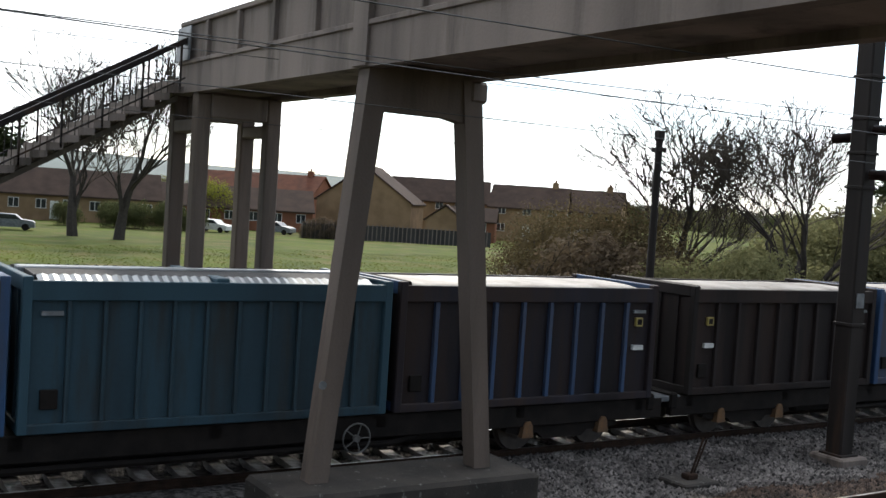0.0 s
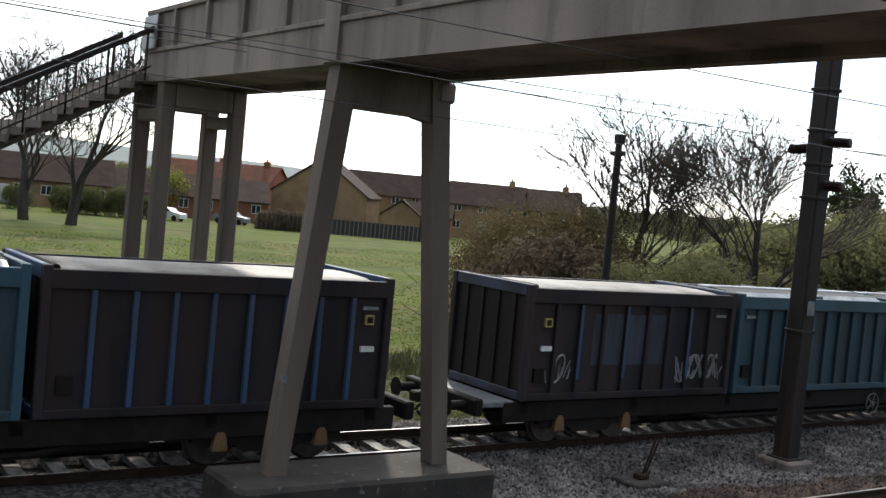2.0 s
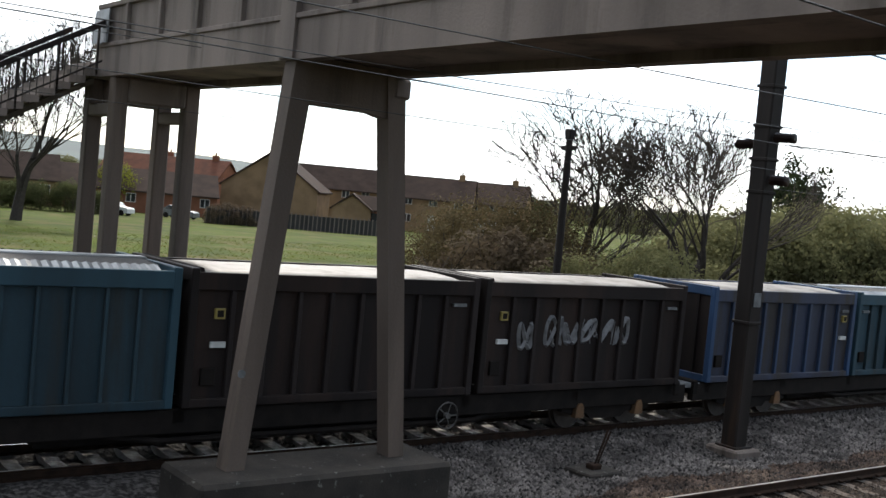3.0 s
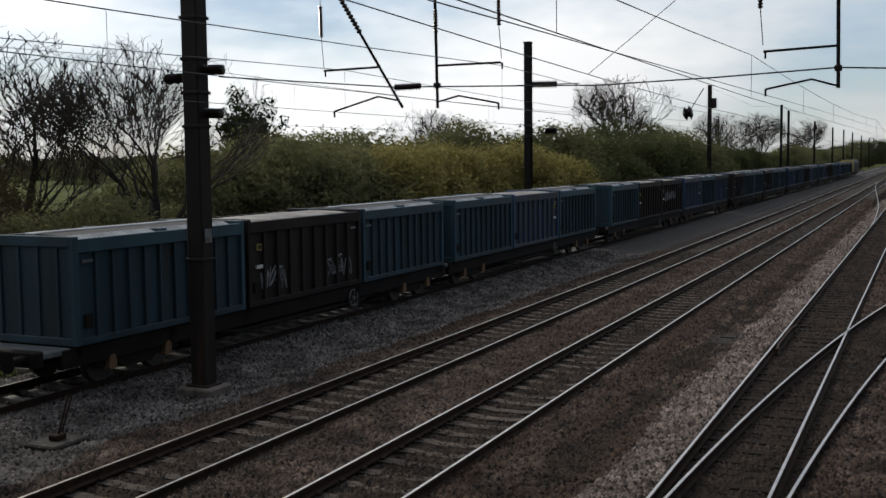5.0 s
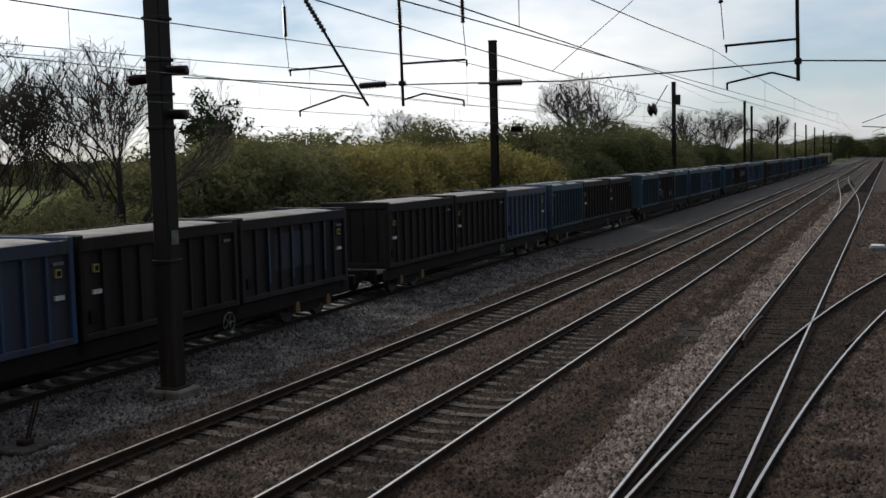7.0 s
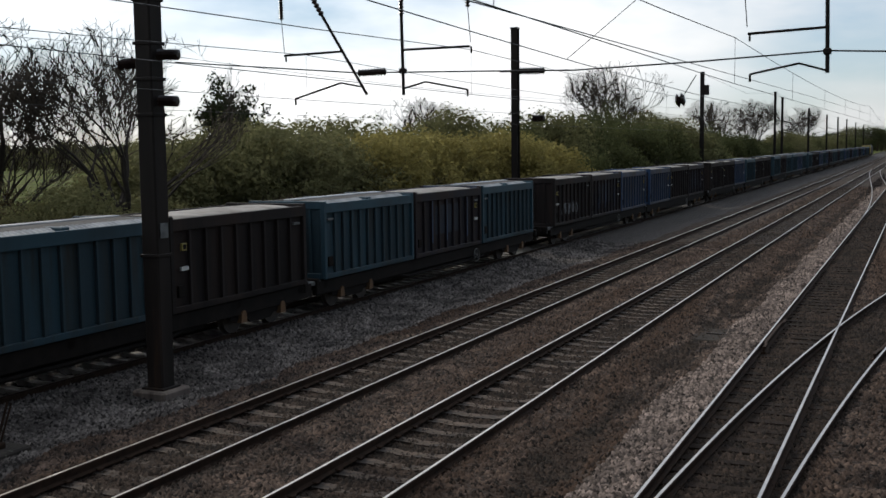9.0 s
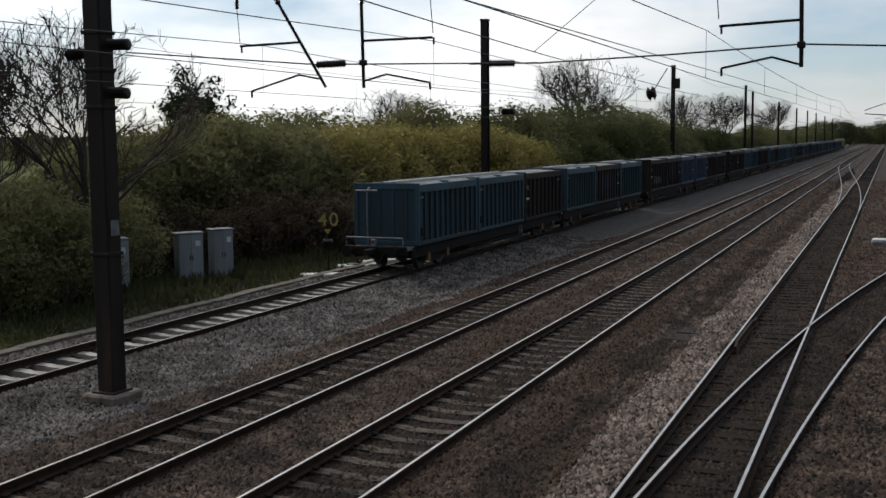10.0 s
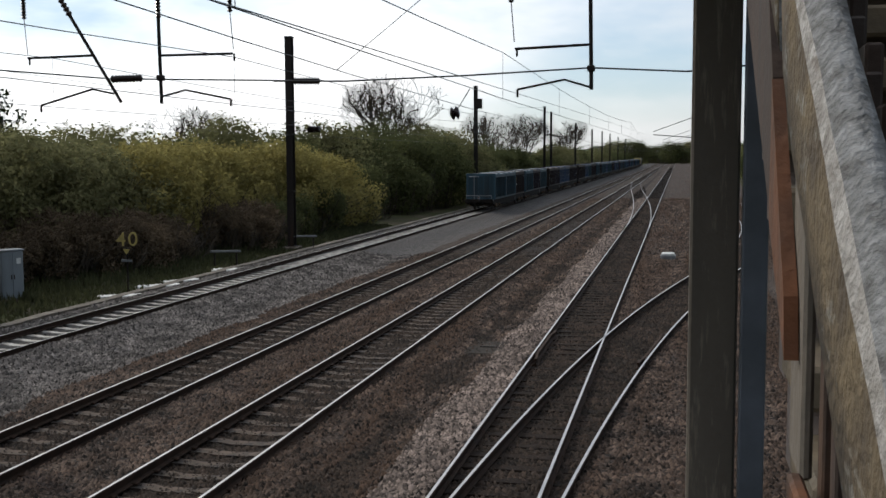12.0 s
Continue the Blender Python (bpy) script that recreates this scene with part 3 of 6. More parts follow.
def point_box():
    b = tagged(empty("point_machine", pose(-0.55, 51.8, -0.2)), "white point machine box beside the rails", "point machine")
    part("casing", boxed(-0.35, 0.35, -0.4, 0.4, 0.0, 0.28, 0.04), M["galv"], b)
    part("lid", boxed(-0.3, 0.3, -0.36, 0.36, 0.28, 0.36, 0.03), M["white"], b)
    # this cover stands where the ballast has one darker patch
    d = tagged(empty("drain_cover", pose(-4.8, 27.8, -0.3)), "dark drain cover set in the ballast", "drain cover")
    part("slab", boxed(-0.7, 0.7, -0.9, 0.9, 0.0, 0.10, 0.03), M["drain"], d)
    part("lifting_bar", boxed(-0.25, 0.25, -0.04, 0.04, 0.10, 0.13, 0.01), M["mast"], d)


# ---- footbridge ----
BY0, BY1, SOFFIT, LEDGE, PARAPET = 5.76, 7.74, 6.37, 7.0, 7.83


def splayed_leg(bm_y_bot, bm_y_top, w_bot, w_top, x0, x1, z0, z1):
    """A tapering leg in the plane across the bridge."""
    return extrude_poly([(bm_y_bot - w_bot / 2, z0), (bm_y_bot + w_bot / 2, z0), (bm_y_top + w_top / 2, z1), (bm_y_top - w_top / 2, z1)], "x", x0, x1)


def build_footbridge():
    fb = tagged(empty("footbridge", pose(0, 0, 0)), "weathered grey concrete footbridge over the railway on splayed trestle legs", "footbridge")
    XF, XN = -21.9, 2.4
    for ya, yb, nm in ((BY0, BY0 + 0.24, 0), (BY1 - 0.24, BY1, 1)):
        part("deck_beam", extrude_poly([(ya, SOFFIT), (yb, SOFFIT), (yb, LEDGE), (ya, LEDGE)], "x", XF, XN), M["concrete"], fb)
    part("deck_slab", boxed(XF, XN, BY0 + 0.24, BY1 - 0.24, SOFFIT + 0.12, SOFFIT + 0.3), M["concrete"], fb)
    for ya, yb in ((BY0 + 0.05, BY0 + 0.17), (BY1 - 0.17, BY1 - 0.05)):
        part("parapet", boxed(XF + 0.02, XN - 0.02, ya, yb, LEDGE, PARAPET - 0.1), M["concrete"], fb)
    for ya, yb in ((BY0 - 0.02, BY0 + 0.22), (BY1 - 0.22, BY1 + 0.02)):
        part("coping", boxed(XF, XN, ya, yb, PARAPET - 0.1, PARAPET, 0.015), M["concrete"], fb)
        part("string_course", boxed(XF, XN, ya - 0.02 if ya < 6.5 else ya + 0.18, ya + 0.06 if ya < 6.5 else yb + 0.02, LEDGE - 0.05, LEDGE + 0.03, 0.01), M["concrete"], fb)
    x = XF + 1.61
    while x < XN:
        for yc in (BY0 + 0.03, BY1 - 0.03):
            part("pilaster", boxed(x - 0.06, x + 0.06, yc - 0.06, yc + 0.06, LEDGE + 0.03, PARAPET - 0.1, 0.012), M["concrete"], fb)
        x += 1.61
    # wide pilasters over the trestles
    for xc in (-13.85,):
        part("pier_pilaster", extrude_poly([(BY0 - 0.05, SOFFIT + 0.02), (BY0 + 0.1, SOFFIT + 0.02), (BY0 + 0.1, PARAPET - 0.1), (BY0 - 0.05, PARAPET - 0.1)], "x", xc - 0.22, xc + 0.22), M["concrete"], fb)
    # trestle between the tracks
    xa, xb = -14.0, -13.68
    for yb_, yt_ in ((5.395, 5.98), (8.225, 7.58)):
        part("trestle_leg", splayed_leg(yb_, yt_, 0.29, 0.33, xa, xb, 0.38, SOFFIT), M["legconcrete"], fb)
    part("trestle_crossbeam", extrude_poly([(5.9, 5.72), (6.15, 5.78), (7.2, 5.78), (7.5, 5.72), (7.6, SOFFIT + 0.1), (5.9, SOFFIT + 0.1)], "x", xa + 0.04, xb - 0.04), M["legconcrete"], fb)
    part("bracket", boxed(xa - 0.03, xb + 0.03, 7.55, 7.86, 6.05, SOFFIT, 0.04), M["concrete"], fb)
    part("plinth", boxed(-14.5, -13.1, 4.6, 8.95, -0.5, 0.42, 0.06), M["lichen"], fb, "dark concrete plinth with pale lichen spots")
    # twin portals that carry the far landing
    for xc in (-20.95, -22.35):
        for yc in (5.95, 7.46):
            part("column", boxed(xc - 0.15, xc + 0.15, yc - 0.155, yc + 0.155, 0.9, SOFFIT, 0.03), M["legconcrete"], fb)
        part("portal_beam", boxed(xc - 0.17, xc + 0.17, 6.1, 7.3, 5.9, SOFFIT, 0.03), M["concrete"], fb)
    for yc in (5.95, 7.46):
        part("portal_tie", boxed(-22.2, -21.1, yc - 0.15, yc + 0.15, 5.6, 5.85, 0.03), M["concrete"], fb)
    part("landing", boxed(-23.6, XF + 0.002, BY0 - 0.1, BY1, SOFFIT, SOFFIT + 0.3, 0.02), M["concrete"], fb)
    part("landing_parapet", boxed(-23.6, -21.91, BY1 - 0.17, BY1 - 0.05, SOFFIT + 0.3, PARAPET), M["concrete"], fb)
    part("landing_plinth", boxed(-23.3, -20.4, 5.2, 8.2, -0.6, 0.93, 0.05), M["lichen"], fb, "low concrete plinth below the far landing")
    # metal flap on the corner of the parapet
    part("corner_sheet", extrude_poly([(5.66, 7.02), (5.70, 7.02), (5.72, 7.7), (5.70, 7.7)], "x", -21.88, -21.1), M["galv"], fb, "bent grey sheet-metal plate on the parapet corner")
    # stairs going down along the line at the far side
    n, rise, going = 24, 0.165, 0.285
    for i in range(n):
        z, y = SOFFIT + 0.12 - rise * i, 5.68 - going * i
        part("step", extrude_poly([(y - going - 0.03, z), (y, z), (y, z - 0.13), (y - going - 0.03, z - 0.16)], "x", -23.5, -21.3), M["concrete"], fb)
    y1_, z1_ = 5.68 - going * n, SOFFIT + 0.12 - rise * n
    for xa_, xb_ in ((-21.42, -21.26), (-23.54, -23.38)):
        part("stair_string", extrude_poly([(5.7, SOFFIT - 0.02), (5.7, SOFFIT - 0.14), (y1_, z1_ - 0.26), (y1_, z1_ - 0.14)], "x", *((-21.9, -21.7) if xa_ > -22 else (-23.1, -22.9))), M["darkconcrete"], fb)
    slope = rise / going
    for xr in (-21.32, -23.46):
        part("handrail", extrude_poly([(5.75, 7.39), (5.75, 7.51), (y1_, 7.51 + slope * (y1_ - 5.75)), (y1_, 7.37 + slope * (y1_ - 5.75))], "x", xr - 0.09, xr + 0.09), M["mast"], fb, "dark sloping stair handrail")
        part("lower_rail", extrude_poly([(5.7, 6.65), (5.7, 6.69), (y1_, 6.69 + slope * (y1_ - 5.7)), (y1_, 6.65 + slope * (y1_ - 5.7))], "x", xr - 0.02, xr + 0.02), M["mast"], fb)
        y = 5.6
        k = 0
        while y > y1_:
            zb = SOFFIT + 0.1 + slope * (y - 5.68)
            r = 0.02 if k % 6 == 0 else 0.0075
            part("stair_post" if k % 6 == 0 else "baluster", boxed(xr - r, xr + r, y - r, y + r, zb - 0.05, 7.40 + slope * (y - 5.75)), M["mast"], fb)
            y -= 0.125
            k += 1
    # sign disc on the trestle leg
    d = bmesh.new()
    bmesh.ops.create_cone(d, cap_ends=True, segments=20, radius1=0.06, radius2=0.06, depth=0.02, matrix=Matrix.Rotation(radians(90), 4, "Y"))
    part("tag_disc", d, M["galv"], fb, "small worn white number disc", at=pose(-13.6, 5.33, 1.85))
    return fb


# ---- train ----
def place(me_cache, key, maker, mat):
    if key not in me_cache:
        me_cache[key] = mesh_of(key[0], maker(), mat)
    return me_cache[key]


CACHE = {}
CL, CW, CZ0, CZ1 = 5.845, 2.55, 0.93, 3.15
KINDS = {
    "T": ("teal", "tealrib", "lid", 10, "teal steel bulk container with ribbed sides and metal lids"),
    "B": ("blue", "bluerib", "tarp", 8, "blue steel bulk container with bright ribs and pale roof"),
    "D": ("dblue", "dbluerib", "tarp", 8, "grimy dark blue bulk container with ribbed sides"),
    "E": ("dblue", "bluerib", "tarp", 8, "dark grimy bulk container with bright blue ribs"),
    "K": ("black", "blackrib", "tarp", 8, "soot-black steel bulk container with faint ribs"),
}


def container(kind, mark=""):
    """Stands with its floor at z = 0, its near side towards +x, centred on its own length."""
    pm, rm, lm, ribs, label = KINDS[kind]
    body, rib, lid = M[pm], M[rm], M[lm]
    H, hw, hl = CZ1 - CZ0, CW / 2, CL / 2
    c = tagged(empty("bulk_container"), label + (", sprayed with pale graffiti" if mark in ("g", "p", "b", "h") else ""), "container", group="containers on the train")
    part("body", place(CACHE, ("body", kind), lambda: boxed(-hw + 0.09, hw - 0.09, -hl + 0.08, hl - 0.08, 0.1, H - 0.16), body), None, c)
    for sx in (-1, 1):
        part("top_rail", place(CACHE, ("top_rail", kind, sx), lambda: boxed(sx * (hw - 0.10), sx * hw, -hl + 0.10, hl - 0.10, H - 0.34, H - 0.06, 0.012), rib if kind == "T" else body), None, c)
        part("bottom_rail", place(CACHE, ("bottom_rail", kind, sx), lambda: boxed(sx * (hw - 0.12), sx * (hw - 0.005), -hl + 0.10, hl - 0.10, 0.0, 0.14, 0.012), body), None, c)
    for sy in (-1, 1):
        for sx in (-1, 1):
            part("corner_post", place(CACHE, ("corner_post", kind, sx, sy), lambda: boxed(sx * (hw - 0.14), sx * (hw + 0.004), sy * (hl - 0.14), sy * hl, 0.0, H, 0.015), rib if kind not in "DE" else body), None, c)
        part("end_wall", place(CACHE, ("end_wall", kind, sy), lambda: boxed(-hw + 0.14, hw - 0.14, sy * (hl - 0.08), sy * (hl - 0.06), 0.16, H - 0.22), body if kind == "T" else M["black"]), None, c)
        part("end_rail", place(CACHE, ("end_rail", kind, sy), lambda: boxed(-hw + 0.14, hw - 0.14, sy * (hl - 0.12), sy * (hl - 0.01), H - 0.22, H, 0.012), rib), None, c)
        part("end_sill", place(CACHE, ("end_sill", kind, sy), lambda: boxed(-hw + 0.14, hw - 0.14, sy * (hl - 0.12), sy * (hl - 0.01), 0.0, 0.16, 0.012), rib), None, c)
        for k in range(4):
            x = -hw + 0.5 + k * (2 * hw - 1.0) / 3
            part("end_rib", place(CACHE, ("end_rib", kind, sy), lambda: boxed(-0.035, 0.035, min(sy * (hl - 0.09), sy * (hl - 0.025)), max(sy * (hl - 0.09), sy * (hl - 0.025)), 0.16, H - 0.22), body if kind == "T" else M["black"]), None, c, at=pose(x, 0, 0))
    for k in range(ribs):
        y = -hl + 0.14 + (k + 1) * (CL - 0.28) / (ribs + 1)
        w = 0.028 if kind == "T" else 0.04
        for sx in (-1, 1):
            part("rib", place(CACHE, ("rib", kind, sx), lambda: boxed(min(sx * (hw - 0.1), sx * (hw - 0.012)), max(sx * (hw - 0.1), sx * (hw - 0.012)), -w, w, 0.14, H - 0.34, 0.008), rib if kind not in "TD" else body), None, c, at=pose(0, y, 0))
    if kind == "D":
        for k in (1, 3, ribs - 2):
            y = -hl + 0.14 + (k + 1) * (CL - 0.28) / (ribs + 1)
            part("paint_strip", place(CACHE, ("paint_strip",), lambda: boxed(hw - 0.012, hw - 0.008, -0.036, 0.036, 0.4, H - 0.36), M["bluerib"]), None, c, "faded blue strip on a rib", at=pose(0, y, 0))
        part("clean_patch", place(CACHE, ("clean_patch",), lambda: boxed(hw - 0.09, hw - 0.084, -hl + 0.3 * CL, -hl + 0.66 * CL, H * 0.3, H * 0.76), M["slate"]), None, c, "cleaner slate-blue patch")
    if kind == "T":
        # two ribbed lids a side, sloping up to a ridge beam
        def lids(sx, y0, y1):
            bm = bmesh.new()
            k = 34
            rows = []
            for i in range(k + 1):
                y = y0 + (y1 - y0) * i / k
                dz = 0.022 * (i % 2)
                rows.append([bm.verts.new((sx * (hw - 0.13), y, H - 0.13 + dz)), bm.verts.new((sx * (hw - 0.42), y, H - 0.015 + dz))])
            for a, b in zip(rows, rows[1:]):
                bm.faces.new((a[0], b[0], b[1], a[1]))
            bmesh.ops.recalc_face_normals(bm, faces=bm.faces)
            g = bmesh.ops.extrude_face_region(bm, geom=list(bm.faces))
            for v in [e for e in g["geom"] if isinstance(e, bmesh.types.BMVert)]:
                v.co.z -= 0.03
            bmesh.ops.recalc_face_normals(bm, faces=bm.faces)
            return bm
        # far-side lids and roof panels use the dark fence colour, near lids stay pale
        for sx in (-1, 1):
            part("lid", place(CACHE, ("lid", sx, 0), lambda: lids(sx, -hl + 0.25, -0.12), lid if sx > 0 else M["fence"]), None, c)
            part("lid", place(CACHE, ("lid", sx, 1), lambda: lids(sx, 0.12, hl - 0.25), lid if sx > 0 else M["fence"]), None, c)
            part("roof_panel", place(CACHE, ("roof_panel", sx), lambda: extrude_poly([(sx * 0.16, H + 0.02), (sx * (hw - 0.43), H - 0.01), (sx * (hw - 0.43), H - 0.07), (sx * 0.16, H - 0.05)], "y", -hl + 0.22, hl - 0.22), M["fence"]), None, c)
        part("ridge_beam", place(CACHE, ("ridge_beam",), lambda: boxed(-0.16, 0.16, -hl + 0.14, hl - 0.14, H - 0.08, H + 0.05, 0.02), lid), None, c)
        part("middle_beam", place(CACHE, ("middle_beam",), lambda: boxed(-hw + 0.1, hw - 0.1, -0.1, 0.1, H - 0.16, H - 0.0, 0.02), rib), None, c)
    else:
        def sheet():
            bm = bmesh.new()
            nx, ny = 6, 14
            g = []
            for i in range(nx + 1):
                row = []
                for j in range(ny + 1):
                    x = -hw + 0.11 + (2 * hw - 0.22) * i / nx
                    y = -hl + 0.3 + (CL - 0.6) * j / ny
                    row.append(bm.verts.new((x, y, H - 0.1 + 0.075 * (1 - (2 * i / nx - 1) ** 2) + 0.012 * noise.noise(Vector((x * 2, y * 2, 1))))))
                g.append(row)
            for i in range(nx):
                for j in range(ny):
                    bm.faces.new((g[i][j], g[i + 1][j], g[i + 1][j + 1], g[i][j + 1])).smooth = True
            r = bmesh.ops.extrude_face_region(bm, geom=list(bm.faces))
            for v in [e for e in r["geom"] if isinstance(e, bmesh.types.BMVert)]:
                v.co.z -= 0.05
            bmesh.ops.recalc_face_normals(bm, faces=bm.faces)
            return bm
        part("roof_sheet", place(CACHE, ("roof_sheet", lm), sheet, lid), None, c)
        part("roof_roller", place(CACHE, ("roof_roller",), lambda: tubed([(-hw + 0.1, -hl + 0.2, H - 0.05), (hw - 0.1, -hl + 0.2, H - 0.05)], 0.06, 8), M["chassis"]), None, c)
    # stencil plate, hazard square and a drain hatch
    part("hatch", place(CACHE, ("hatch",), lambda: boxed(hw - 0.1, hw - 0.035, -0.12, 0.12, 0.34, 0.62, 0.01), M["chassis"]), None, c, at=pose(0, -hl + 0.42, 0))
    part("stencil_bar", place(CACHE, ("stencil_bar",), lambda: boxed(hw - 0.1, hw - 0.032, -0.15, 0.15, -0.03, 0.03), M["galv"]), None, c, "faded stencil bar", at=pose(0, -hl + 0.42 if kind == "T" else hl - 0.42, H - 0.52))
    if kind != "T":
        ye = -hl + 0.55 if kind == "K" or mark else hl - 0.42
        part("notice_square", place(CACHE, ("notice_square",), lambda: boxed(hw - 0.1, hw - 0.03, -0.085, 0.085, -0.085, 0.085, 0.004), M["yellow"]), None, c, "small ochre hazard square", at=pose(0, ye, H - 0.72))
        part("notice_centre", place(CACHE, ("notice_centre",), lambda: boxed(hw - 0.1, hw - 0.024, -0.055, 0.055, -0.055, 0.055), M["chassis"]), None, c, at=pose(0, ye, H - 0.72))
        part("white_label", place(CACHE, ("white_label",), lambda: boxed(hw - 0.1, hw - 0.03, -0.13, 0.13, -0.045, 0.045), M["white"]), None, c, at=pose(0, ye, H - 1.22))
    if mark:
        rng = random.Random(mark + kind)
        bm = bmesh.new()
        # looping sprayed strokes that cannot be read
        spots = {"g": [(-2.1, 0.62), (-1.7, 0.7), (-1.3, 0.62), (1.3, 0.66), (1.75, 0.72), (2.2, 0.62)], "p": [(-1.75, 1.1), (-1.0, 1.2), (-0.5, 1.15), (0.0, 1.2), (0.5, 1.18), (1.0, 1.2)],
                 "b": [(-2.0, 0.6), (1.5, 0.55), (1.9, 0.6), (2.4, 0.6)], "h": [(-1.4, 0.7), (-0.9, 0.75), (-0.4, 0.7), (0.1, 0.75), (0.6, 0.7)]}[mark]
        for yc, zc in spots:
            a0 = rng.random() * 6
            rx, rz = rng.uniform(0.16, 0.24), rng.uniform(0.2, 0.3)
            f1, f2 = rng.uniform(0.8, 1.4), rng.uniform(1.1, 1.9)
            pts = []
            for i in range(30):
                a = a0 + i * 0.3
                pts.append((hw - 0.082, yc + rx * math.cos(a * f1), zc + rz * math.sin(a * f2 + 0.6)))
            tube(bm, pts, 0.05 if mark == "p" else 0.022, 4)
        for k in range(18):
            yc, zc = rng.choice(spots)
            y0_ = yc + rng.uniform(-0.3, 0.3)
            tube(bm, [(hw - 0.084, y0_, zc - rng.uniform(0.1, 0.3)), (hw - 0.084, y0_ + rng.uniform(-0.2, 0.2), zc + rng.uniform(-0.1, 0.3))], 0.014, 4)
        me = place(CACHE, ("graffiti", mark), lambda: bm, M["spray"])
        part("graffiti", me, None, c, "unreadable pale spray-painted strokes")["kind"] = "stuff"
    return c


def wagon_flat(short_front):
    """A skeletal container flat, 17.8 m over its three containers, on two bogies."""
    w = tagged(empty("container_flat_wagon"), "grimy dark skeletal flat wagon on two bogies", "wagon", group="wagons of the train")
    L = 17.845
    hl = L / 2
    f0, f1 = -hl - 0.3, hl + 0.3
    if short_front:
        f1 = hl + 0.42
    for sx in (-1, 1):
        part("sole_bar", boxed(min(sx * 1.0, sx * 1.16), max(sx * 1.0, sx * 1.16), f0, f1, 0.5, 0.9, 0.02), M["chassis"], w)
    part("centre_sill", boxed(-0.22, 0.22, f0, f1, 0.5, 0.88, 0.02), M["chassis"], w)
    for k in range(7):
        y = -hl + 0.2 + k * (L - 0.4) / 6
        part("cross_beam", boxed(-1.16, 1.16, y - 0.12, y + 0.12, 0.66, 0.905, 0.02), M["chassis"], w)
    part("end_platform", boxed(-1.15, 1.15, f0 - 0.55, f0 + 0.25, 0.8, 0.92, 0.02), M["galv"], w, "pale end platform plate")
    part("head_stock", boxed(-1.2, 1.2, f0 - 0.7, f0 - 0.5, 0.66, 0.98, 0.03), M["chassis"], w)
    part("head_stock", boxed(-1.2, 1.2, f1 + 0.2, f1 + 0.4, 0.66, 0.98, 0.03), M["chassis"], w)
    for sx in (-0.87, 0.87):
        part("buffer", tubed([(sx, f0 - 0.7, 0.82), (sx, f0 - 1.1, 0.82), (sx, f0 - 1.12, 0.82)], [0.09, 0.09, 0.2], 10), M["chassis"], w)
        part("end_strut", tubed([(sx * 0.4, f0 - 0.6, 0.8), (sx * 1.1, f0 + 0.3, 0.8)], 0.05, 6), M["galv"], w)
        part("brake_pipe", tubed([(sx * 0.4, f0 - 0.7, 0.7), (sx * 0.4, f0 - 0.95, 0.5), (sx * 0.4, f0 - 1.2, 0.45), (sx * 0.4, f0 - 1.4, 0.62)], 0.03, 6), M["chassis"], w)
    part("coupling", boxed(-0.12, 0.12, f0 - 1.3, f0 - 0.7, 0.72, 0.92, 0.03), M["chassis"], w)
    # truss under the middle
    for sx in (-1.05, 1.05):
        part("truss_rod", tubed([(sx, -4.6, 0.62), (sx, -3.2, 0.38), (sx, 3.2, 0.38), (sx, 4.6, 0.62)], 0.06, 6), M["chassis"], w)
    # added dark box that blocks the light under the frame, not a wagon part
    part("centre_well", boxed(-0.8, 0.8, -5.0, 5.0, 0.3, 0.62, 0.03), M["chassis"], w)
    part("brake_cylinder", tubed([(0.6, -1.0, 0.5), (0.6, 0.4, 0.5)], 0.17, 12), M["chassis"], w)
    part("air_tank", tubed([(-0.5, 0.2, 0.48), (-0.5, 1.7, 0.48)], 0.2, 12), M["chassis"], w)
    # brake hand wheel on the near side
    part("hand_wheel", rim_wheel(0.27), M["brightwheel"], w, "pale spoked brake hand wheel", at=pose(1.28, 2.4, 0.55))
    for yb in (-6.9, 6.9):
        bogie = part("bogie", bogie_frame(), M["chassis"], w, at=pose(0, yb, 0))
        for ya in (-0.9, 0.9):
            part("wheelset", place(CACHE, ("wheelset",), wheelset, M["wheel"]), None, bogie, at=pose(0, ya, 0))
            for sx in (-1, 1):
                part("axle_box", place(CACHE, ("axle_box",), lambda: extrude_poly([(-0.13, 0.3), (0.13, 0.3), (0.1, 0.52), (0.05, 0.6), (-0.05, 0.6), (-0.1, 0.52)], "x", -0.07, 0.07), M["box"]), None, bogie, "ochre axle box cover", at=pose(sx * 1.12, ya, 0))
    return w


def rim_wheel(r):
    bm = bmesh.new()
    k = 20
    rings = [[bm.verts.new((0.02 * math.cos(b), math.cos(a) * (r - 0.02 + 0.016 * math.sin(b)), math.sin(a) * (r - 0.02 + 0.016 * math.sin(b)))) for b in [j * 1.5708 for j in range(4)]] for a in [i * 2 * math.pi / k for i in range(k)]]
    for i in range(k):
        a, b = rings[i], rings[(i + 1) % k]
        for j in range(4):
            bm.faces.new((a[j], b[j], b[(j + 1) % 4], a[(j + 1) % 4]))
    for i in range(5):
        a = i * 2 * math.pi / 5
        tube(bm, [(0, 0, 0), (0, math.cos(a) * (r - 0.03), math.sin(a) * (r - 0.03))], 0.012, 4)
    tube(bm, [(-0.04, 0, 0), (0.04, 0, 0)], 0.06, 8)
    bmesh.ops.recalc_face_normals(bm, faces=bm.faces)
    return bm


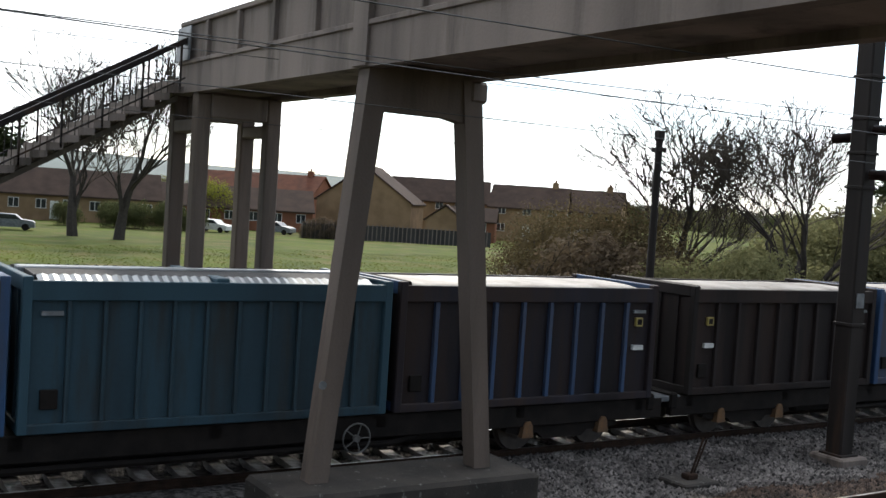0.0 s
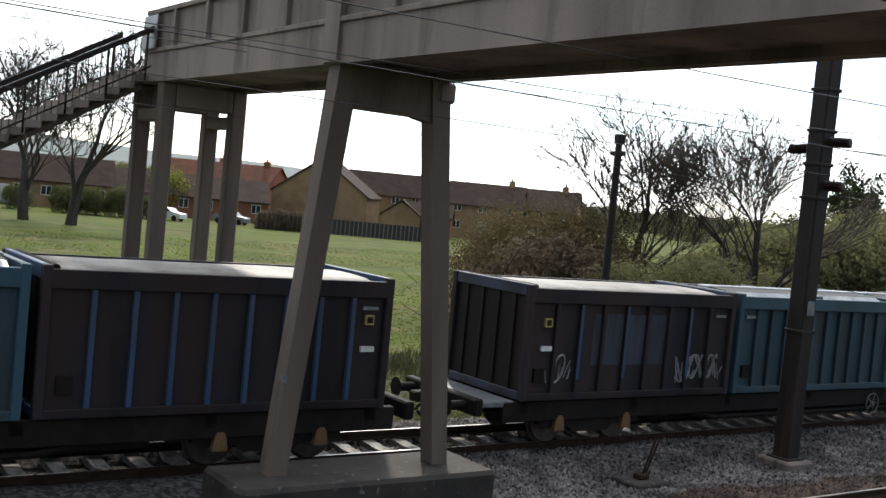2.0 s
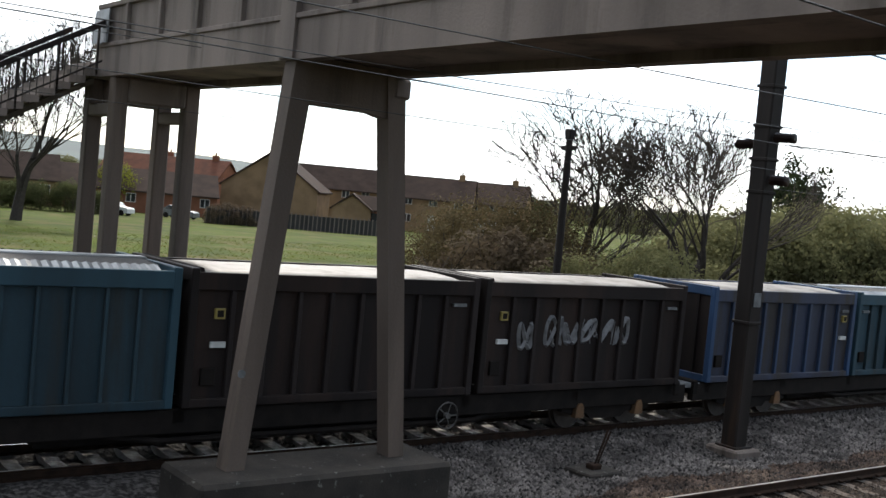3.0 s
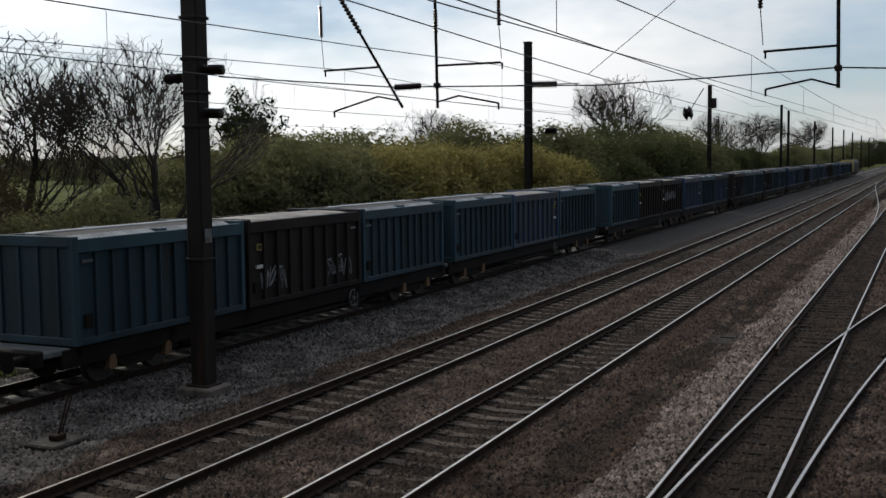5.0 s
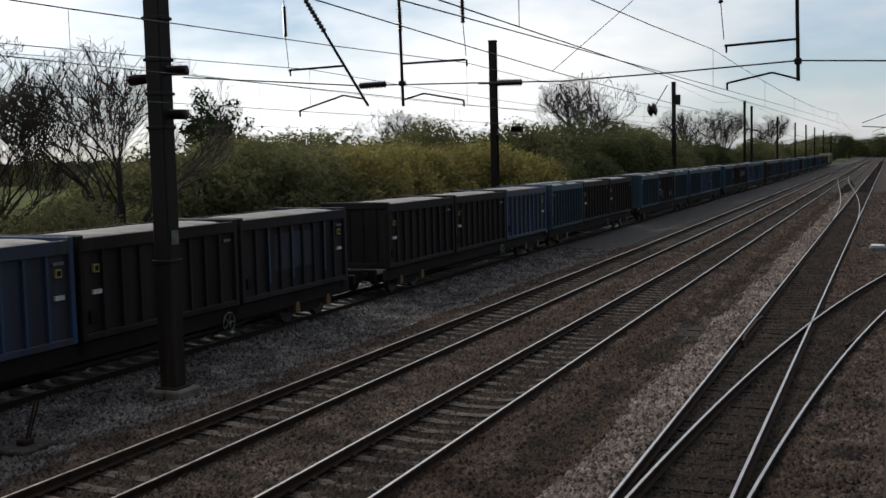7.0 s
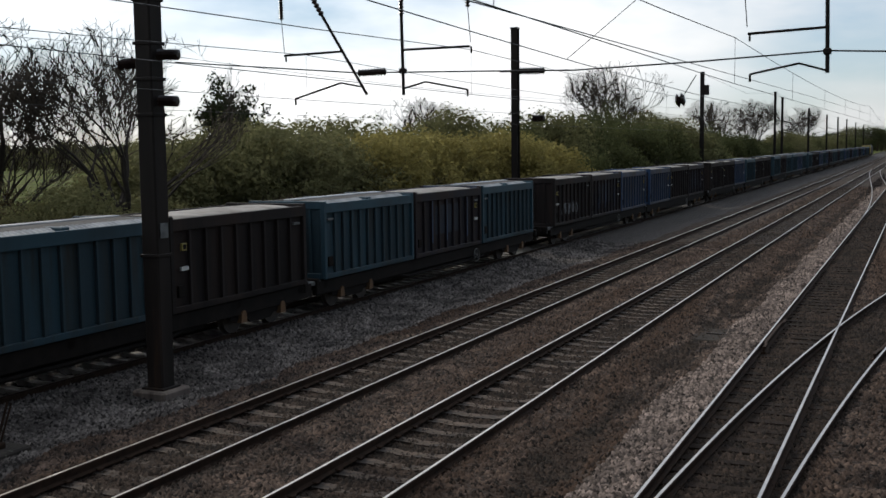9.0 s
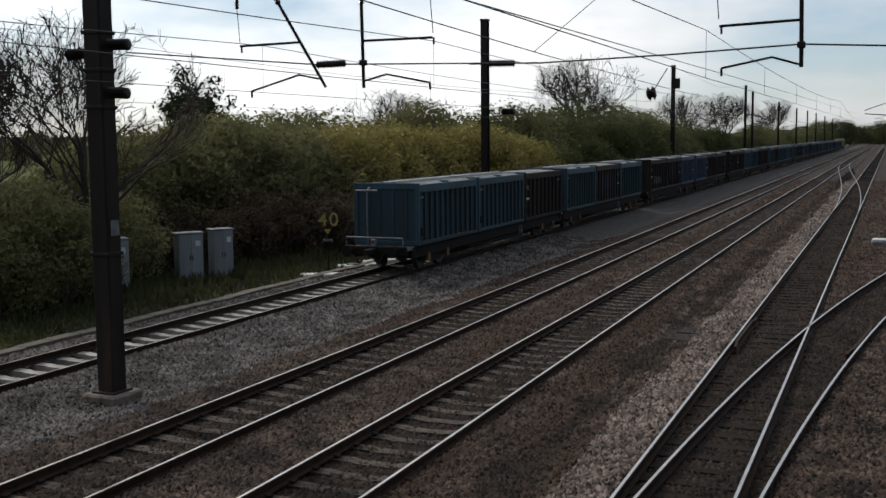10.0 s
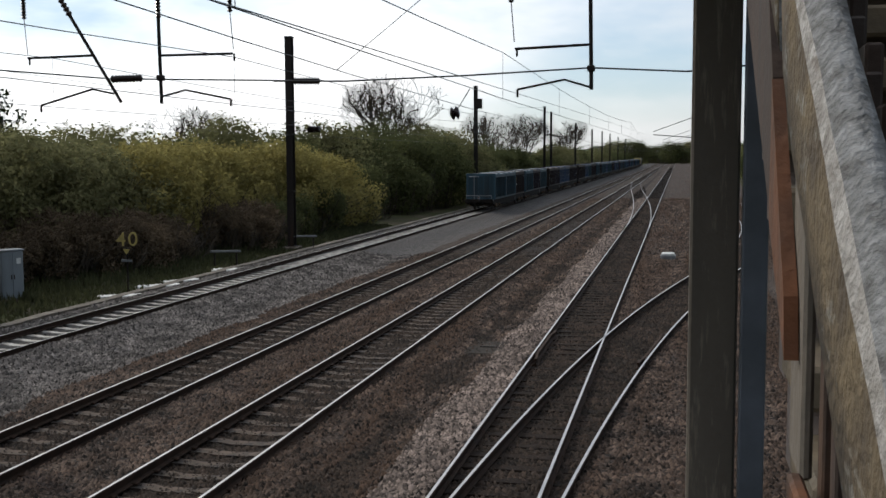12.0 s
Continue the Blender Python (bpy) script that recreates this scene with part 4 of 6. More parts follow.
def bogie_frame():
    bm = bmesh.new()
    for sx in (-1, 1):
        g = extrude_poly([(-1.35, 0.42), (-1.2, 0.66), (-0.4, 0.6), (0.4, 0.6), (1.2, 0.66), (1.35, 0.42), (1.05, 0.34), (0.6, 0.36), (0.45, 0.24), (-0.45, 0.24), (-0.6, 0.36), (-1.05, 0.34)], "x", min(sx * 0.95, sx * 1.08), max(sx * 0.95, sx * 1.08))
        me = bpy.data.meshes.new("tmp")
        g.to_mesh(me)
        g.free()
        bm.from_mesh(me)
        bpy.data.meshes.remove(me)
    box(bm, -0.95, 0.95, -0.22, 0.22, 0.34, 0.56)
    return bm


def wheelset():
    bm = bmesh.new()
    for sx in (-1, 1):
        tube(bm, [(sx * 0.68, 0, 0.42), (sx * 0.71, 0, 0.42), (sx * 0.715, 0, 0.42), (sx * 0.82, 0, 0.42)], [0.45, 0.45, 0.42, 0.415], 24)
    tube(bm, [(-1.05, 0, 0.42), (1.05, 0, 0.42)], 0.075, 8)
    return bm


def locomotive():
    w = tagged(empty("locomotive"), "dark freight locomotive at the head of the train", "locomotive")
    part("body", extrude_poly([(-1.3, 1.0), (1.3, 1.0), (1.32, 3.0), (0.9, 3.7), (-0.9, 3.7), (-1.32, 3.0)], "y", -9.0, 9.0), M["dblue"], w)
    part("frame", boxed(-1.25, 1.25, -10.2, 10.2, 0.75, 1.0, 0.03), M["chassis"], w)
    part("cab", extrude_poly([(-10.0, 1.0), (-9.0, 1.0), (-9.0, 3.6), (-9.5, 3.6), (-9.9, 2.2)], "x", -1.3, 1.3), M["yellow"], w)
    for yb in (-6.5, 6.5):
        bogie = part("bogie", bogie_frame(), M["chassis"], w, at=pose(0, yb, 0))
        for ya in (-1.4, 0, 1.4):
            part("wheelset", place(CACHE, ("wheelset",), wheelset, M["wheel"]), None, bogie, at=pose(0, ya, 0))
    return w


MOVERS = []
XT = TRACKS["far"]
# containers from the train's tail forwards, two three-container wagons to a set
CONSIST = ["T T K", "T D T", "Kh D B", "B K D", "K K B", "T K K", "T Kg T", "T B T", "T K Kp", "B T E", "Db T T", "Dg T T", "B T E", "K B T", "T B D", "K T T", "B D T", "T T K"]


def build_train():
    flat = {0: wagon_flat(True), 1: wagon_flat(False)}
    first = {}
    for i, row in enumerate(CONSIST):
        pair, front = divmod(i, 2)
        base = pair * 39.7 + front * 18.83
        w = flat[front] if i < 2 else copy_thing(flat[front], pose(XT, 0, 0))
        MOVERS.append((w, base + 8.92, 0.0))
        for k, code in enumerate(row.split()):
            kind, mark = code[0], code[1:]
            if (kind, mark) in first:
                c = copy_thing(first[kind, mark], pose(XT, 0, CZ0))
            else:
                c = first[kind, mark] = container(kind, mark)
            MOVERS.append((c, base + CL / 2 + k * (CL + 0.155), CZ0))
    rear = flat[0]
    part("rear_pole", tubed([(-0.5, -9.42, 0.9), (-0.5, -9.42, 2.95), (-0.5, -9.2, 3.0)], 0.035, 8), M["galv"], rear, "pale upright pole on the rear platform")
    part("rear_pole", tubed([(-0.95, -9.42, 2.9), (-0.1, -9.42, 2.9)], 0.035, 8), M["galv"], rear)
    part("rear_rail", tubed([(-1.1, -9.9, 1.05), (-1.1, -9.9, 1.28), (1.1, -9.9, 1.28), (1.1, -9.9, 1.05)], 0.03, 8), M["galv"], rear, "pale grey bar across the rear platform")
    for sx in (-0.85, 0.0, 0.85):
        part("rear_step", boxed(sx - 0.22, sx + 0.22, -9.95, -9.72, 0.3, 0.34, 0.008), M["galv"], rear)
    lamp = tagged(empty("tail_lamp"), "small tail lamp on the last wagon", "lamp")
    part("casing", boxed(-0.09, 0.09, -0.08, 0.08, 0.0, 0.26, 0.02), M["galv"], lamp)
    part("lens", tubed([(0, -0.08, 0.16), (0, -0.1, 0.16)], 0.05, 10), M["redroof"], lamp)
    MOVERS.append((lamp, -1.02, 0.98))
    MOVERS.append((locomotive(), 9 * 39.7 + 10.5, 0.0))


TAIL = [(0, -242.55), (2, -187.2), (4, -131.65)] + [(t, 21.6 + 27.87 * (t - 9.5)) for t in (6, 8, 10, 11)] + [(12, 92.4)]


def motions():
    for ob, off, z in MOVERS:
        walk(ob, [(t, pose(XT, y + off, z)) for t, y in TAIL])


# ---- overhead line ----
def insulator(bm, a, b, r=0.07, sheds=9):
    a, b = Vector(a), Vector(b)
    pts, rad = [], []
    for i in range(2 * sheds + 1):
        pts.append(a.lerp(b, i / (2 * sheds)))
        rad.append(r if i % 2 else r * 0.5)
    tube(bm, pts, rad, 8)


def insul(a, b, r=0.07, sheds=9):
    bm = bmesh.new()
    insulator(bm, a, b, r, sheds)
    return bm


def h_column(w, d, t, z0, z1):
    a, b, c = w / 2, d / 2, t / 2
    return extrude_poly([(-a, -b), (a, -b), (a, -b + t), (c, -b + t), (c, b - t), (a, b - t), (a, b), (-a, b), (-a, b - t), (-c, b - t), (-c, -b + t), (-a, -b + t)], "z", z0, z1)


def mast(x, y, top, label, detail=False, w=0.36, d=0.42):
    m = tagged(empty("overhead_line_mast", pose(x, y, 0)), label, "line mast", group="overhead line masts")
    gz = ground_z(x, y) if x < -19.5 else -0.32
    part("column", boxed(-w / 2, w / 2, -d / 2, d / 2, gz, top, 0.03) if detail else h_column(w, d, 0.03, gz, top), M["mast"], m)
    part("cap", boxed(-w / 2 - 0.02, w / 2 + 0.02, -d / 2 - 0.02, d / 2 + 0.02, top, top + 0.08), M["mast"], m)
    part("footing", boxed(-0.42, 0.42, -0.42, 0.42, gz - 0.3, gz + 0.16, 0.04), M["concrete"], m, "square concrete footing")
    part("base_plate", boxed(-0.28, 0.28, -0.28, 0.28, gz + 0.16, gz + 0.2, 0.01), M["mast"], m)
    return m


def build_overhead():
    a = mast(-14.13, 17.51, 11.2, "dark painted steel column standing between the tracks", True, d=0.40, w=0.40)
    for z in (2.55, 5.35, 6.05, 6.75, 7.6):
        part("clamp_band", boxed(-0.225, 0.225, -0.225, 0.225, z - 0.035, z + 0.035, 0.01), M["mast"], a)
    for (p, q) in (((0.22, 0, 6.52), (0.72, 0, 6.5)), ((-0.22, 0, 6.38), (-0.75, 0, 6.36)), ((0.22, 0, 5.62), (0.66, 0, 5.60))):
        part("insulator", insul(p, q, 0.115), M["insul"], a)
    part("number_plate", boxed(0.21, 0.225, -0.12, 0.12, 2.9, 3.2, 0.004), M["galv"], a)
    part("cable_cover", boxed(-0.26, -0.2, -0.08, 0.08, -0.1, 4.2, 0.01), M["mast"], a)
    c = mast(-20.75, 56.4, 11.05, "tall dark steel column at the edge of the line")
    part("insulator", insul((0.25, 0, 8.75), (1.7, 0, 8.72), 0.22), M["insul"], c)
    part("pull_rod", tubed([(1.7, 0, 8.72), (3.0, 0, 8.72)], 0.03), M["mast"], c)
    part("pull_rod", tubed([(-0.9, 0, 8.74), (-0.2, 0, 8.74)], 0.03), M["mast"], c)
    part("bracket", tubed([(0.2, 0, 6.05), (1.3, 0, 6.1)], 0.035), M["mast"], c)
    part("insulator", insul((1.0, 0, 6.15), (1.7, 0, 6.15), 0.2), M["insul"], c)
    for z in (2.8, 5.9, 6.5, 8.7):
        part("clamp_band", boxed(-0.21, 0.21, -0.24, 0.24, z - 0.04, z + 0.04, 0.01), M["mast"], c)
    d = mast(-20.1, 107.6, 11.6, "tall dark steel column with switching gear near its top")
    part("switch_box", boxed(0.2, 0.65, -0.2, 0.2, 9.4, 10.4, 0.04), M["mast"], d)
    part("balance_weight", insul((-2.6, 0, 8.9), (-1.7, 0, 9.1), 0.75, 2), M["insul"], d)
    part("weight_rod", tubed([(-2.1, 0, 9.0), (-0.6, 0, 11.4)], 0.05), M["mast"], d)
    for y, top in ((170, 12.3), (179, 11.8), (222, 11.3), (265, 11.0), (300, 11.2), (335, 11.2), (380, 11), (430, 11)):
        mm = mast(-20.8, y, top, "far dark steel column beside the line")
        part("bracket_arm", tubed([(0.1, 0, 6.2), (3.4, 0, 6.9)], 0.05), M["mast"], mm)
        part("stay_tube", tubed([(0.1, 0, 8.2), (3.4, 0, 7.2)], 0.04), M["mast"], mm)
        part("insulator", insul((0.3, 0, 8.1), (1.0, 0, 7.9), 0.1, 5), M["insul"], mm)
    for y in (109, 170, 222, 275, 330):
        mm = mast(3.6, y, 11.2, "far dark steel column on the near side of the line")
        part("bracket_arm", tubed([(-0.1, 0, 6.2), (-6.2, 0, 6.7)], 0.05), M["mast"], mm)
        part("stay_tube", tubed([(-0.1, 0, 9.2), (-6.2, 0, 7.0)], 0.04), M["mast"], mm)
        part("insulator", insul((-0.4, 0, 9.1), (-1.2, 0, 8.8), 0.1, 5), M["insul"], mm)
    # beam that carries the drop tubes
    p = tagged(empty("overhead_portal", pose(0.058, 18.09, 0.144, 0, -0.94, 0)), "steel portal boom with drop tubes holding the overhead wires", "overhead portal")
    for z in (8.95, 9.55):
        part("boom_chord", boxed(-14.0, 6.0, -0.06, 0.06, z - 0.06, z + 0.06), M["mast"], p)
    for k in range(20):
        part("boom_lacing", tubed([(-14 + k, 0, 8.95), (-13.5 + k, 0, 9.55), (-13 + k, 0, 8.95)], 0.03, 4), M["mast"], p)
    part("far_leg", boxed(5.8, 6.2, -0.2, 0.2, -0.6, 9.6, 0.02), M["mast"], p)
    for x, zc in ((-8.79, 6.04), (-1.46, 5.93)):
        part("drop_tube", tubed([(x, 0, 5.6), (x, 0, 9.0)], 0.032, 8), M["mast"], p)
        part("insulator", insul((x, 0, 7.05), (x, 0, 7.5), 0.055, 8), M["insul"], p)
        part("clamp", boxed(x - 0.06, x + 0.06, -0.06, 0.06, zc - 0.05, zc + 0.05, 0.015), M["mast"], p)
    part("strut", tubed([(-10.95, 0, 8.0), (-9.55, 0, 5.65)], 0.03, 8), M["mast"], p)
    part("insulator", insul((-10.9, 0, 7.92), (-10.45, 0, 7.17), 0.06, 10), M["insul"], p)
    part("strut_hanger", tubed([(-10.95, 0, 8.0), (-10.95, 0, 9.0)], 0.03), M["mast"], p)
    for xa, za, xb, zb, xm, zm, top in ((-8.79, 6.42, -7.46, 6.40, -8.34, 5.82, 5.72), (-10.06, 6.47, -11.31, 6.47, -10.09, 5.89, 5.80), (-1.48, 6.30, -2.66, 6.28, -1.88, 5.77, 5.64)):
        part("upper_arm", tubed([(xa, 0, za), (xb, 0, zb)], 0.024), M["mast"], p)
        part("wire_clip", tubed([(xb + 0.03, 0, zb), (xb + 0.03, 0, zb - 0.12)], 0.018), M["mast"], p)
        xe = {-7.46: -7.52, -11.31: -11.1, -2.66: -2.63}[xb]
        x0 = xa if xb != -11.31 else -9.68
        part("lower_arm", tubed([(x0, 0, top), (xm, 0, zm), (xe, 0, 5.64)], 0.02), M["mast"], p)
        part("steady_clip", tubed([(xe, 0, 5.64), (xe, 0, 5.52)], 0.02), M["mast"], p)
    for x, z0 in ((-11.35, 7.15), (-7.48, 7.09), (-2.71, 7.01)):
        part("insulator", insul((x, 0, z0), (x, 0, z0 + 0.62), 0.05, 12), M["insul"], p)
        part("hanger_wire", tubed([(x, 0, z0), (x + 0.04, 0, z0 - 0.62)], 0.008, 4), M["wire"], p)
        part("hanger_wire", tubed([(x, 0, z0 + 0.6), (x, 0, 9.0)], 0.008, 4), M["wire"], p)
    part("cross_span", tubed([(-13.9, 0, 6.5), (-9.76, 0, 6.06), (-6.6, 0, 5.92), (-5.56, 0, 5.87), (-3.47, 0, 5.89), (-1.46, 0, 5.94), (0.0, 0, 5.83), (5.8, 0, 6.2)], 0.014, 5), M["wire"], p)
    part("insulator", insul((-9.72, 0, 6.05), (-9.14, 0, 6.05), 0.075, 9), M["insul"], p)
    # contact and catenary wires of each line
    for key, zc, zm in (("far", 5.62, 6.45), ("slow", 5.57, 6.42), ("fast", 5.57, 6.36), ("near", 5.6, 6.33)):
        x = TRACKS[key]
        t = tagged(empty("overhead_wire", pose(0, 0, 0)), "contact wire with catenary and droppers", "overhead wire", group="overhead wires")
        sup = [-90, -36, 18.09, 56, 109, 170, 222, 275, 330, 390, 450]
        pc, pm = [], []
        for i, (ya, yb) in enumerate(zip(sup, sup[1:])):
            st = 0.2 if i % 2 else -0.2
            for k in range(10):
                f = k / 10
                y = ya + (yb - ya) * f
                xs = x + st * (1 - 2 * f) + (0.1 if key == "far" else 0)
                dip = 0.42 * 4 * f * (1 - f) * ((yb - ya) / 54) ** 2
                pc.append((xs, y, zc))
                pm.append((xs, y, zm + (0.55 if key == "far" else 0.0) - dip))
        part("contact_wire", tubed(pc, 0.0055, 4), M["wire"], t)
        part("catenary_wire", tubed(pm, 0.0065, 4), M["wire"], t)
        for (a_, b_) in list(zip(pc, pm))[12:60:2]:
            part("dropper", tubed([a_, b_], 0.0035, 4), M["wire"], t)
    # feeder wires running up to the mast tops
    for r, pts in ((0.014, [(-7.4, -40, 6.62), (-7.4, 0, 6.95), (-7.4, 17.6, 7.17), (-7.4, 39, 7.4), (-7.4, 80, 7.85), (-7.4, 140, 8.4), (-7.4, 260, 9.4), (-7.4, 430, 10.6)]),
                   (0.011, [(-7.4, -30, 7.7), (-7.4, 12.5, 6.78), (-7.4, 18.2, 6.65), (-7.4, 24.5, 6.53), (-7.4, 40, 6.35), (-7.4, 58, 6.3)]),
                   (0.009, [(-7.4, 23.4, 6.54), (-6.25, 23.4, 7.42), (-4.6, 23.4, 8.7)]),
                   (0.012, [(-20.1, 107.6, 11.5), (-20.6, 140, 10.9), (-20.7, 170, 12.2), (-20.7, 222, 11.2), (-20.7, 300, 11.1), (-20.7, 430, 11)])):
        w = tagged(empty("feeder_wire", pose(0, 0, 0)), "bare feeder wire strung along the line", "overhead wire", group="overhead wires")
        part("wire", tubed(pts, r, 5), M["wire"], w)


# ---- plants ----
def branchy(seed, height, spread, levels=5, trunk_r=0.22, lean=0.0, fork=0.25, kids=(3, 4), up=0.35, min_r=0.008):
    """Tapered trunk, limbs and twigs of a bare or budding tree, as one bark mesh; returns it and the twig tips."""
    rng = random.Random(seed)
    limbs, twigs, tips = bmesh.new(), bmesh.new(), []

    def grow(p, d, length, r, lev):
        n = 4 if lev < 2 else 3
        pts, rad = [p], [r]
        q, dd = p.copy(), d.copy()
        bend = 0.09 + 0.02 * lev
        for i in range(n):
            dd = (dd + Vector((rng.gauss(0, bend), rng.gauss(0, bend), rng.gauss(0, 0.1) + 0.06 * up))).normalized()
            q = q + dd * (length / n)
            pts.append(q.copy())
            rad.append(max(min_r, r * (1 - 0.5 * (i + 1) / n)))
        tube(limbs if lev < 3 else twigs, pts, rad, 6 if lev == 0 else 5 if lev == 1 else 4 if lev == 2 else 3, cap=False)
        if lev >= levels:
            tips.append(q)
            return
        k = (rng.randint(*kids) if lev < 4 else rng.randint(2, 3)) + (2 if lev == 0 else 0)
        for j in range(k):
            f = rng.uniform(fork if lev == 0 else 0.3, 1.0) if j else 1.0
            i = min(int(f * n), n - 1)
            base = pts[i].lerp(pts[i + 1], f * n - i)
            a = rng.random() * 6.283
            side = Vector((math.cos(a), math.sin(a), rng.uniform(-0.15, 0.15)))
            tilt = rng.uniform(0.4, 1.0) * spread * (1.25 if lev == 0 else 1.0)
            nd = (dd * (1.0 if j else 1.3) + side * tilt + Vector((0, 0, up * rng.random()))).normalized()
            grow(base, nd, length * rng.uniform(0.62, 0.9), max(min_r, rad[i] * (0.72 if j == 0 else rng.uniform(0.36, 0.6))), lev + 1)

    grow(Vector((0, 0, -0.2)), Vector((lean, 0, 1)).normalized(), height * 0.24, trunk_r, 0)
    return limbs, twigs, tips


def leaf_cloud(name, pts, n, spread, size, mat, seed, flat=0.5):
    rng = np.random.default_rng(seed)
    pts = np.array([tuple(p) for p in pts])
    c = pts[rng.integers(0, len(pts), n)] + rng.normal(0, spread, (n, 3))
    c[:, 2] = np.maximum(c[:, 2], 0.02)
    u = rng.normal(0, 1, (n, 3))
    u /= np.linalg.norm(u, axis=1)[:, None]
    w = rng.normal(0, 1, (n, 3))
    v = np.cross(u, w)
    v /= np.linalg.norm(v, axis=1)[:, None]
    s = rng.uniform(0.5, 1.3, (n, 1)) * size
    return quads_mesh(name, c, u * s, v * s * flat, mat)


def make_tree(kind, label, seed, height, leaf=None, n_leaf=0, leaf_size=0.07, **kw):
    t = tagged(empty(kind), label, "tree")
    wide = kw.pop("wide")
    limbs, twigs, tips = branchy(seed, height, **kw)
    # bring the crown to its true height and width
    zt = sorted(p.z for p in tips)[int(len(tips) * 0.98)]
    rt = sorted(math.hypot(p.x, p.y) for p in tips)[int(len(tips) * 0.86)]
    fz, fr = height / zt, wide / 2 / rt
    for v in list(limbs.verts) + list(twigs.verts):
        v.co = Vector((v.co.x * fr, v.co.y * fr, v.co.z * fz))
    # shoots that reach past the crown's rounded outline are drawn in
    mid = Vector((0, 0, 0.56 * height))
    for v in list(limbs.verts) + list(twigs.verts):
        o = v.co - mid
        far = math.sqrt((o.x * o.x + o.y * o.y) / (wide / 2) ** 2 + (o.z / (0.45 * height)) ** 2)
        if far > 0.85 and v.co.z > 0.25 * height:
            v.co = mid + o * ((0.85 + (far - 0.85) * 0.3) / far)
    tips = [Vector((p.x * fr, p.y * fr, p.z * fz)) for p in tips]
    part("trunk", limbs, M["bark"], t)
    part("twig_spray", twigs, M["twig"], t)
    if leaf:
        part("crown", leaf_cloud("crown", tips, n_leaf, 0.28, leaf_size, M[leaf], seed), None, t)
    return t


def make_bush(label, seed, w, d, h, leaf, n, size=0.09):
    """A thicket: many stems from the ground, with leaves in uneven clumps round them."""
    rng = random.Random(seed)
    b = tagged(empty("bush"), label, "bush", group="lineside bushes")
    stems = bmesh.new()
    pts = []
    for i in range(46):
        a, r = rng.random() * 6.283, rng.random() ** 0.6
        p = Vector((math.cos(a) * w * 0.42 * r, math.sin(a) * d * 0.42 * r, -0.2))
        hh = h * (0.9 - 0.5 * r * r) * rng.uniform(0.7, 1.0)
        q = p + Vector((math.cos(a) * 0.32 * r * w * 0.5, math.sin(a) * 0.3 * r * d * 0.5, hh))
        mid = p.lerp(q, 0.5) + Vector((rng.gauss(0, 0.15), rng.gauss(0, 0.15), 0))
        tube(stems, [p, mid, q], [0.035, 0.022, 0.008], 3, cap=False)
        for k in range(4):
            f = rng.uniform(0.35, 0.95)
            s = p.lerp(q, f)
            e = s + Vector((rng.gauss(0, 0.5), rng.gauss(0, 0.5), rng.uniform(0.2, 0.9)))
            tube(stems, [s, e], [0.012, 0.005], 3, cap=False)
            pts += [e, s.lerp(e, 0.6)]
        for k in range(7):
            pts.append(p.lerp(q, 0.1 + 0.9 * (k + 1) / 8) + Vector((rng.gauss(0, 0.25), rng.gauss(0, 0.25), 0)))
    part("stem_mass", stems, M["twig"], b)
    # leaves lie over rounded clumps set on a dome
    g = np.random.default_rng(seed)
    m = 70
    a, r = g.random(m) * 6.283, np.sqrt(g.random(m))
    top = h * (0.98 - 0.5 * r ** 2.2)
    cz = np.where(g.random(m) < 0.55, top * g.uniform(0.72, 0.92, m), top * g.uniform(0.12, 0.75, m))
    cc = np.stack([np.cos(a) * r * w * 0.46, np.sin(a) * r * d * 0.46, cz], 1)
    cr = g.uniform(0.38, 0.85, m) * h / 4.4
    k = g.choice(m, n, p=cr ** 2 / (cr ** 2).sum())
    o = g.normal(0, 1, (n, 3))
    o /= np.linalg.norm(o, axis=1)[:, None]
    lump = 1 + 0.22 * np.sin(o @ g.normal(0, 5, (3, 1)) + 7 * o[:, 2:3]) + g.normal(0, 0.09, (n, 1))
    c = cc[k] + o * cr[k][:, None] * lump
    c[:, 2] = np.maximum(c[:, 2], 0.03)
    nn = o + g.normal(0, 0.45, (n, 3)) + np.array([0, 0, 0.35])
    u = np.cross(nn, g.normal(0, 1, (n, 3)))
    u /= np.linalg.norm(u, axis=1)[:, None]
    v = np.cross(nn, u)
    v /= np.linalg.norm(v, axis=1)[:, None]
    s = g.uniform(0.6, 1.35, (n, 1)) * size
    part("foliage", quads_mesh("foliage", c, u * s, v * s * 0.6, M[leaf]), None, b)
    return b


def polar(az, dist, z=0.0):
    a = radians(az)
    x, y = 0.2 - math.sin(a) * dist, -0.3 + math.cos(a) * dist
    return x, y, ground_z(x, y) + z


def copy_scaled(ob, m):
    s = ob.scale
    return copy_thing(ob, m @ Matrix.Diagonal((1 / s.x, 1 / s.y, 1 / s.z, 1)))


def put(ob, az, dist, rz=0.0, s=1.0, copy=True, sz=None):
    x, y, z = polar(az, dist)
    m = pose(x, y, z, 0, 0, rz) @ Matrix.Diagonal((s, s, sz or s, 1))
    if copy:
        return copy_scaled(ob, m)
    ob.matrix_basis = m
    return ob


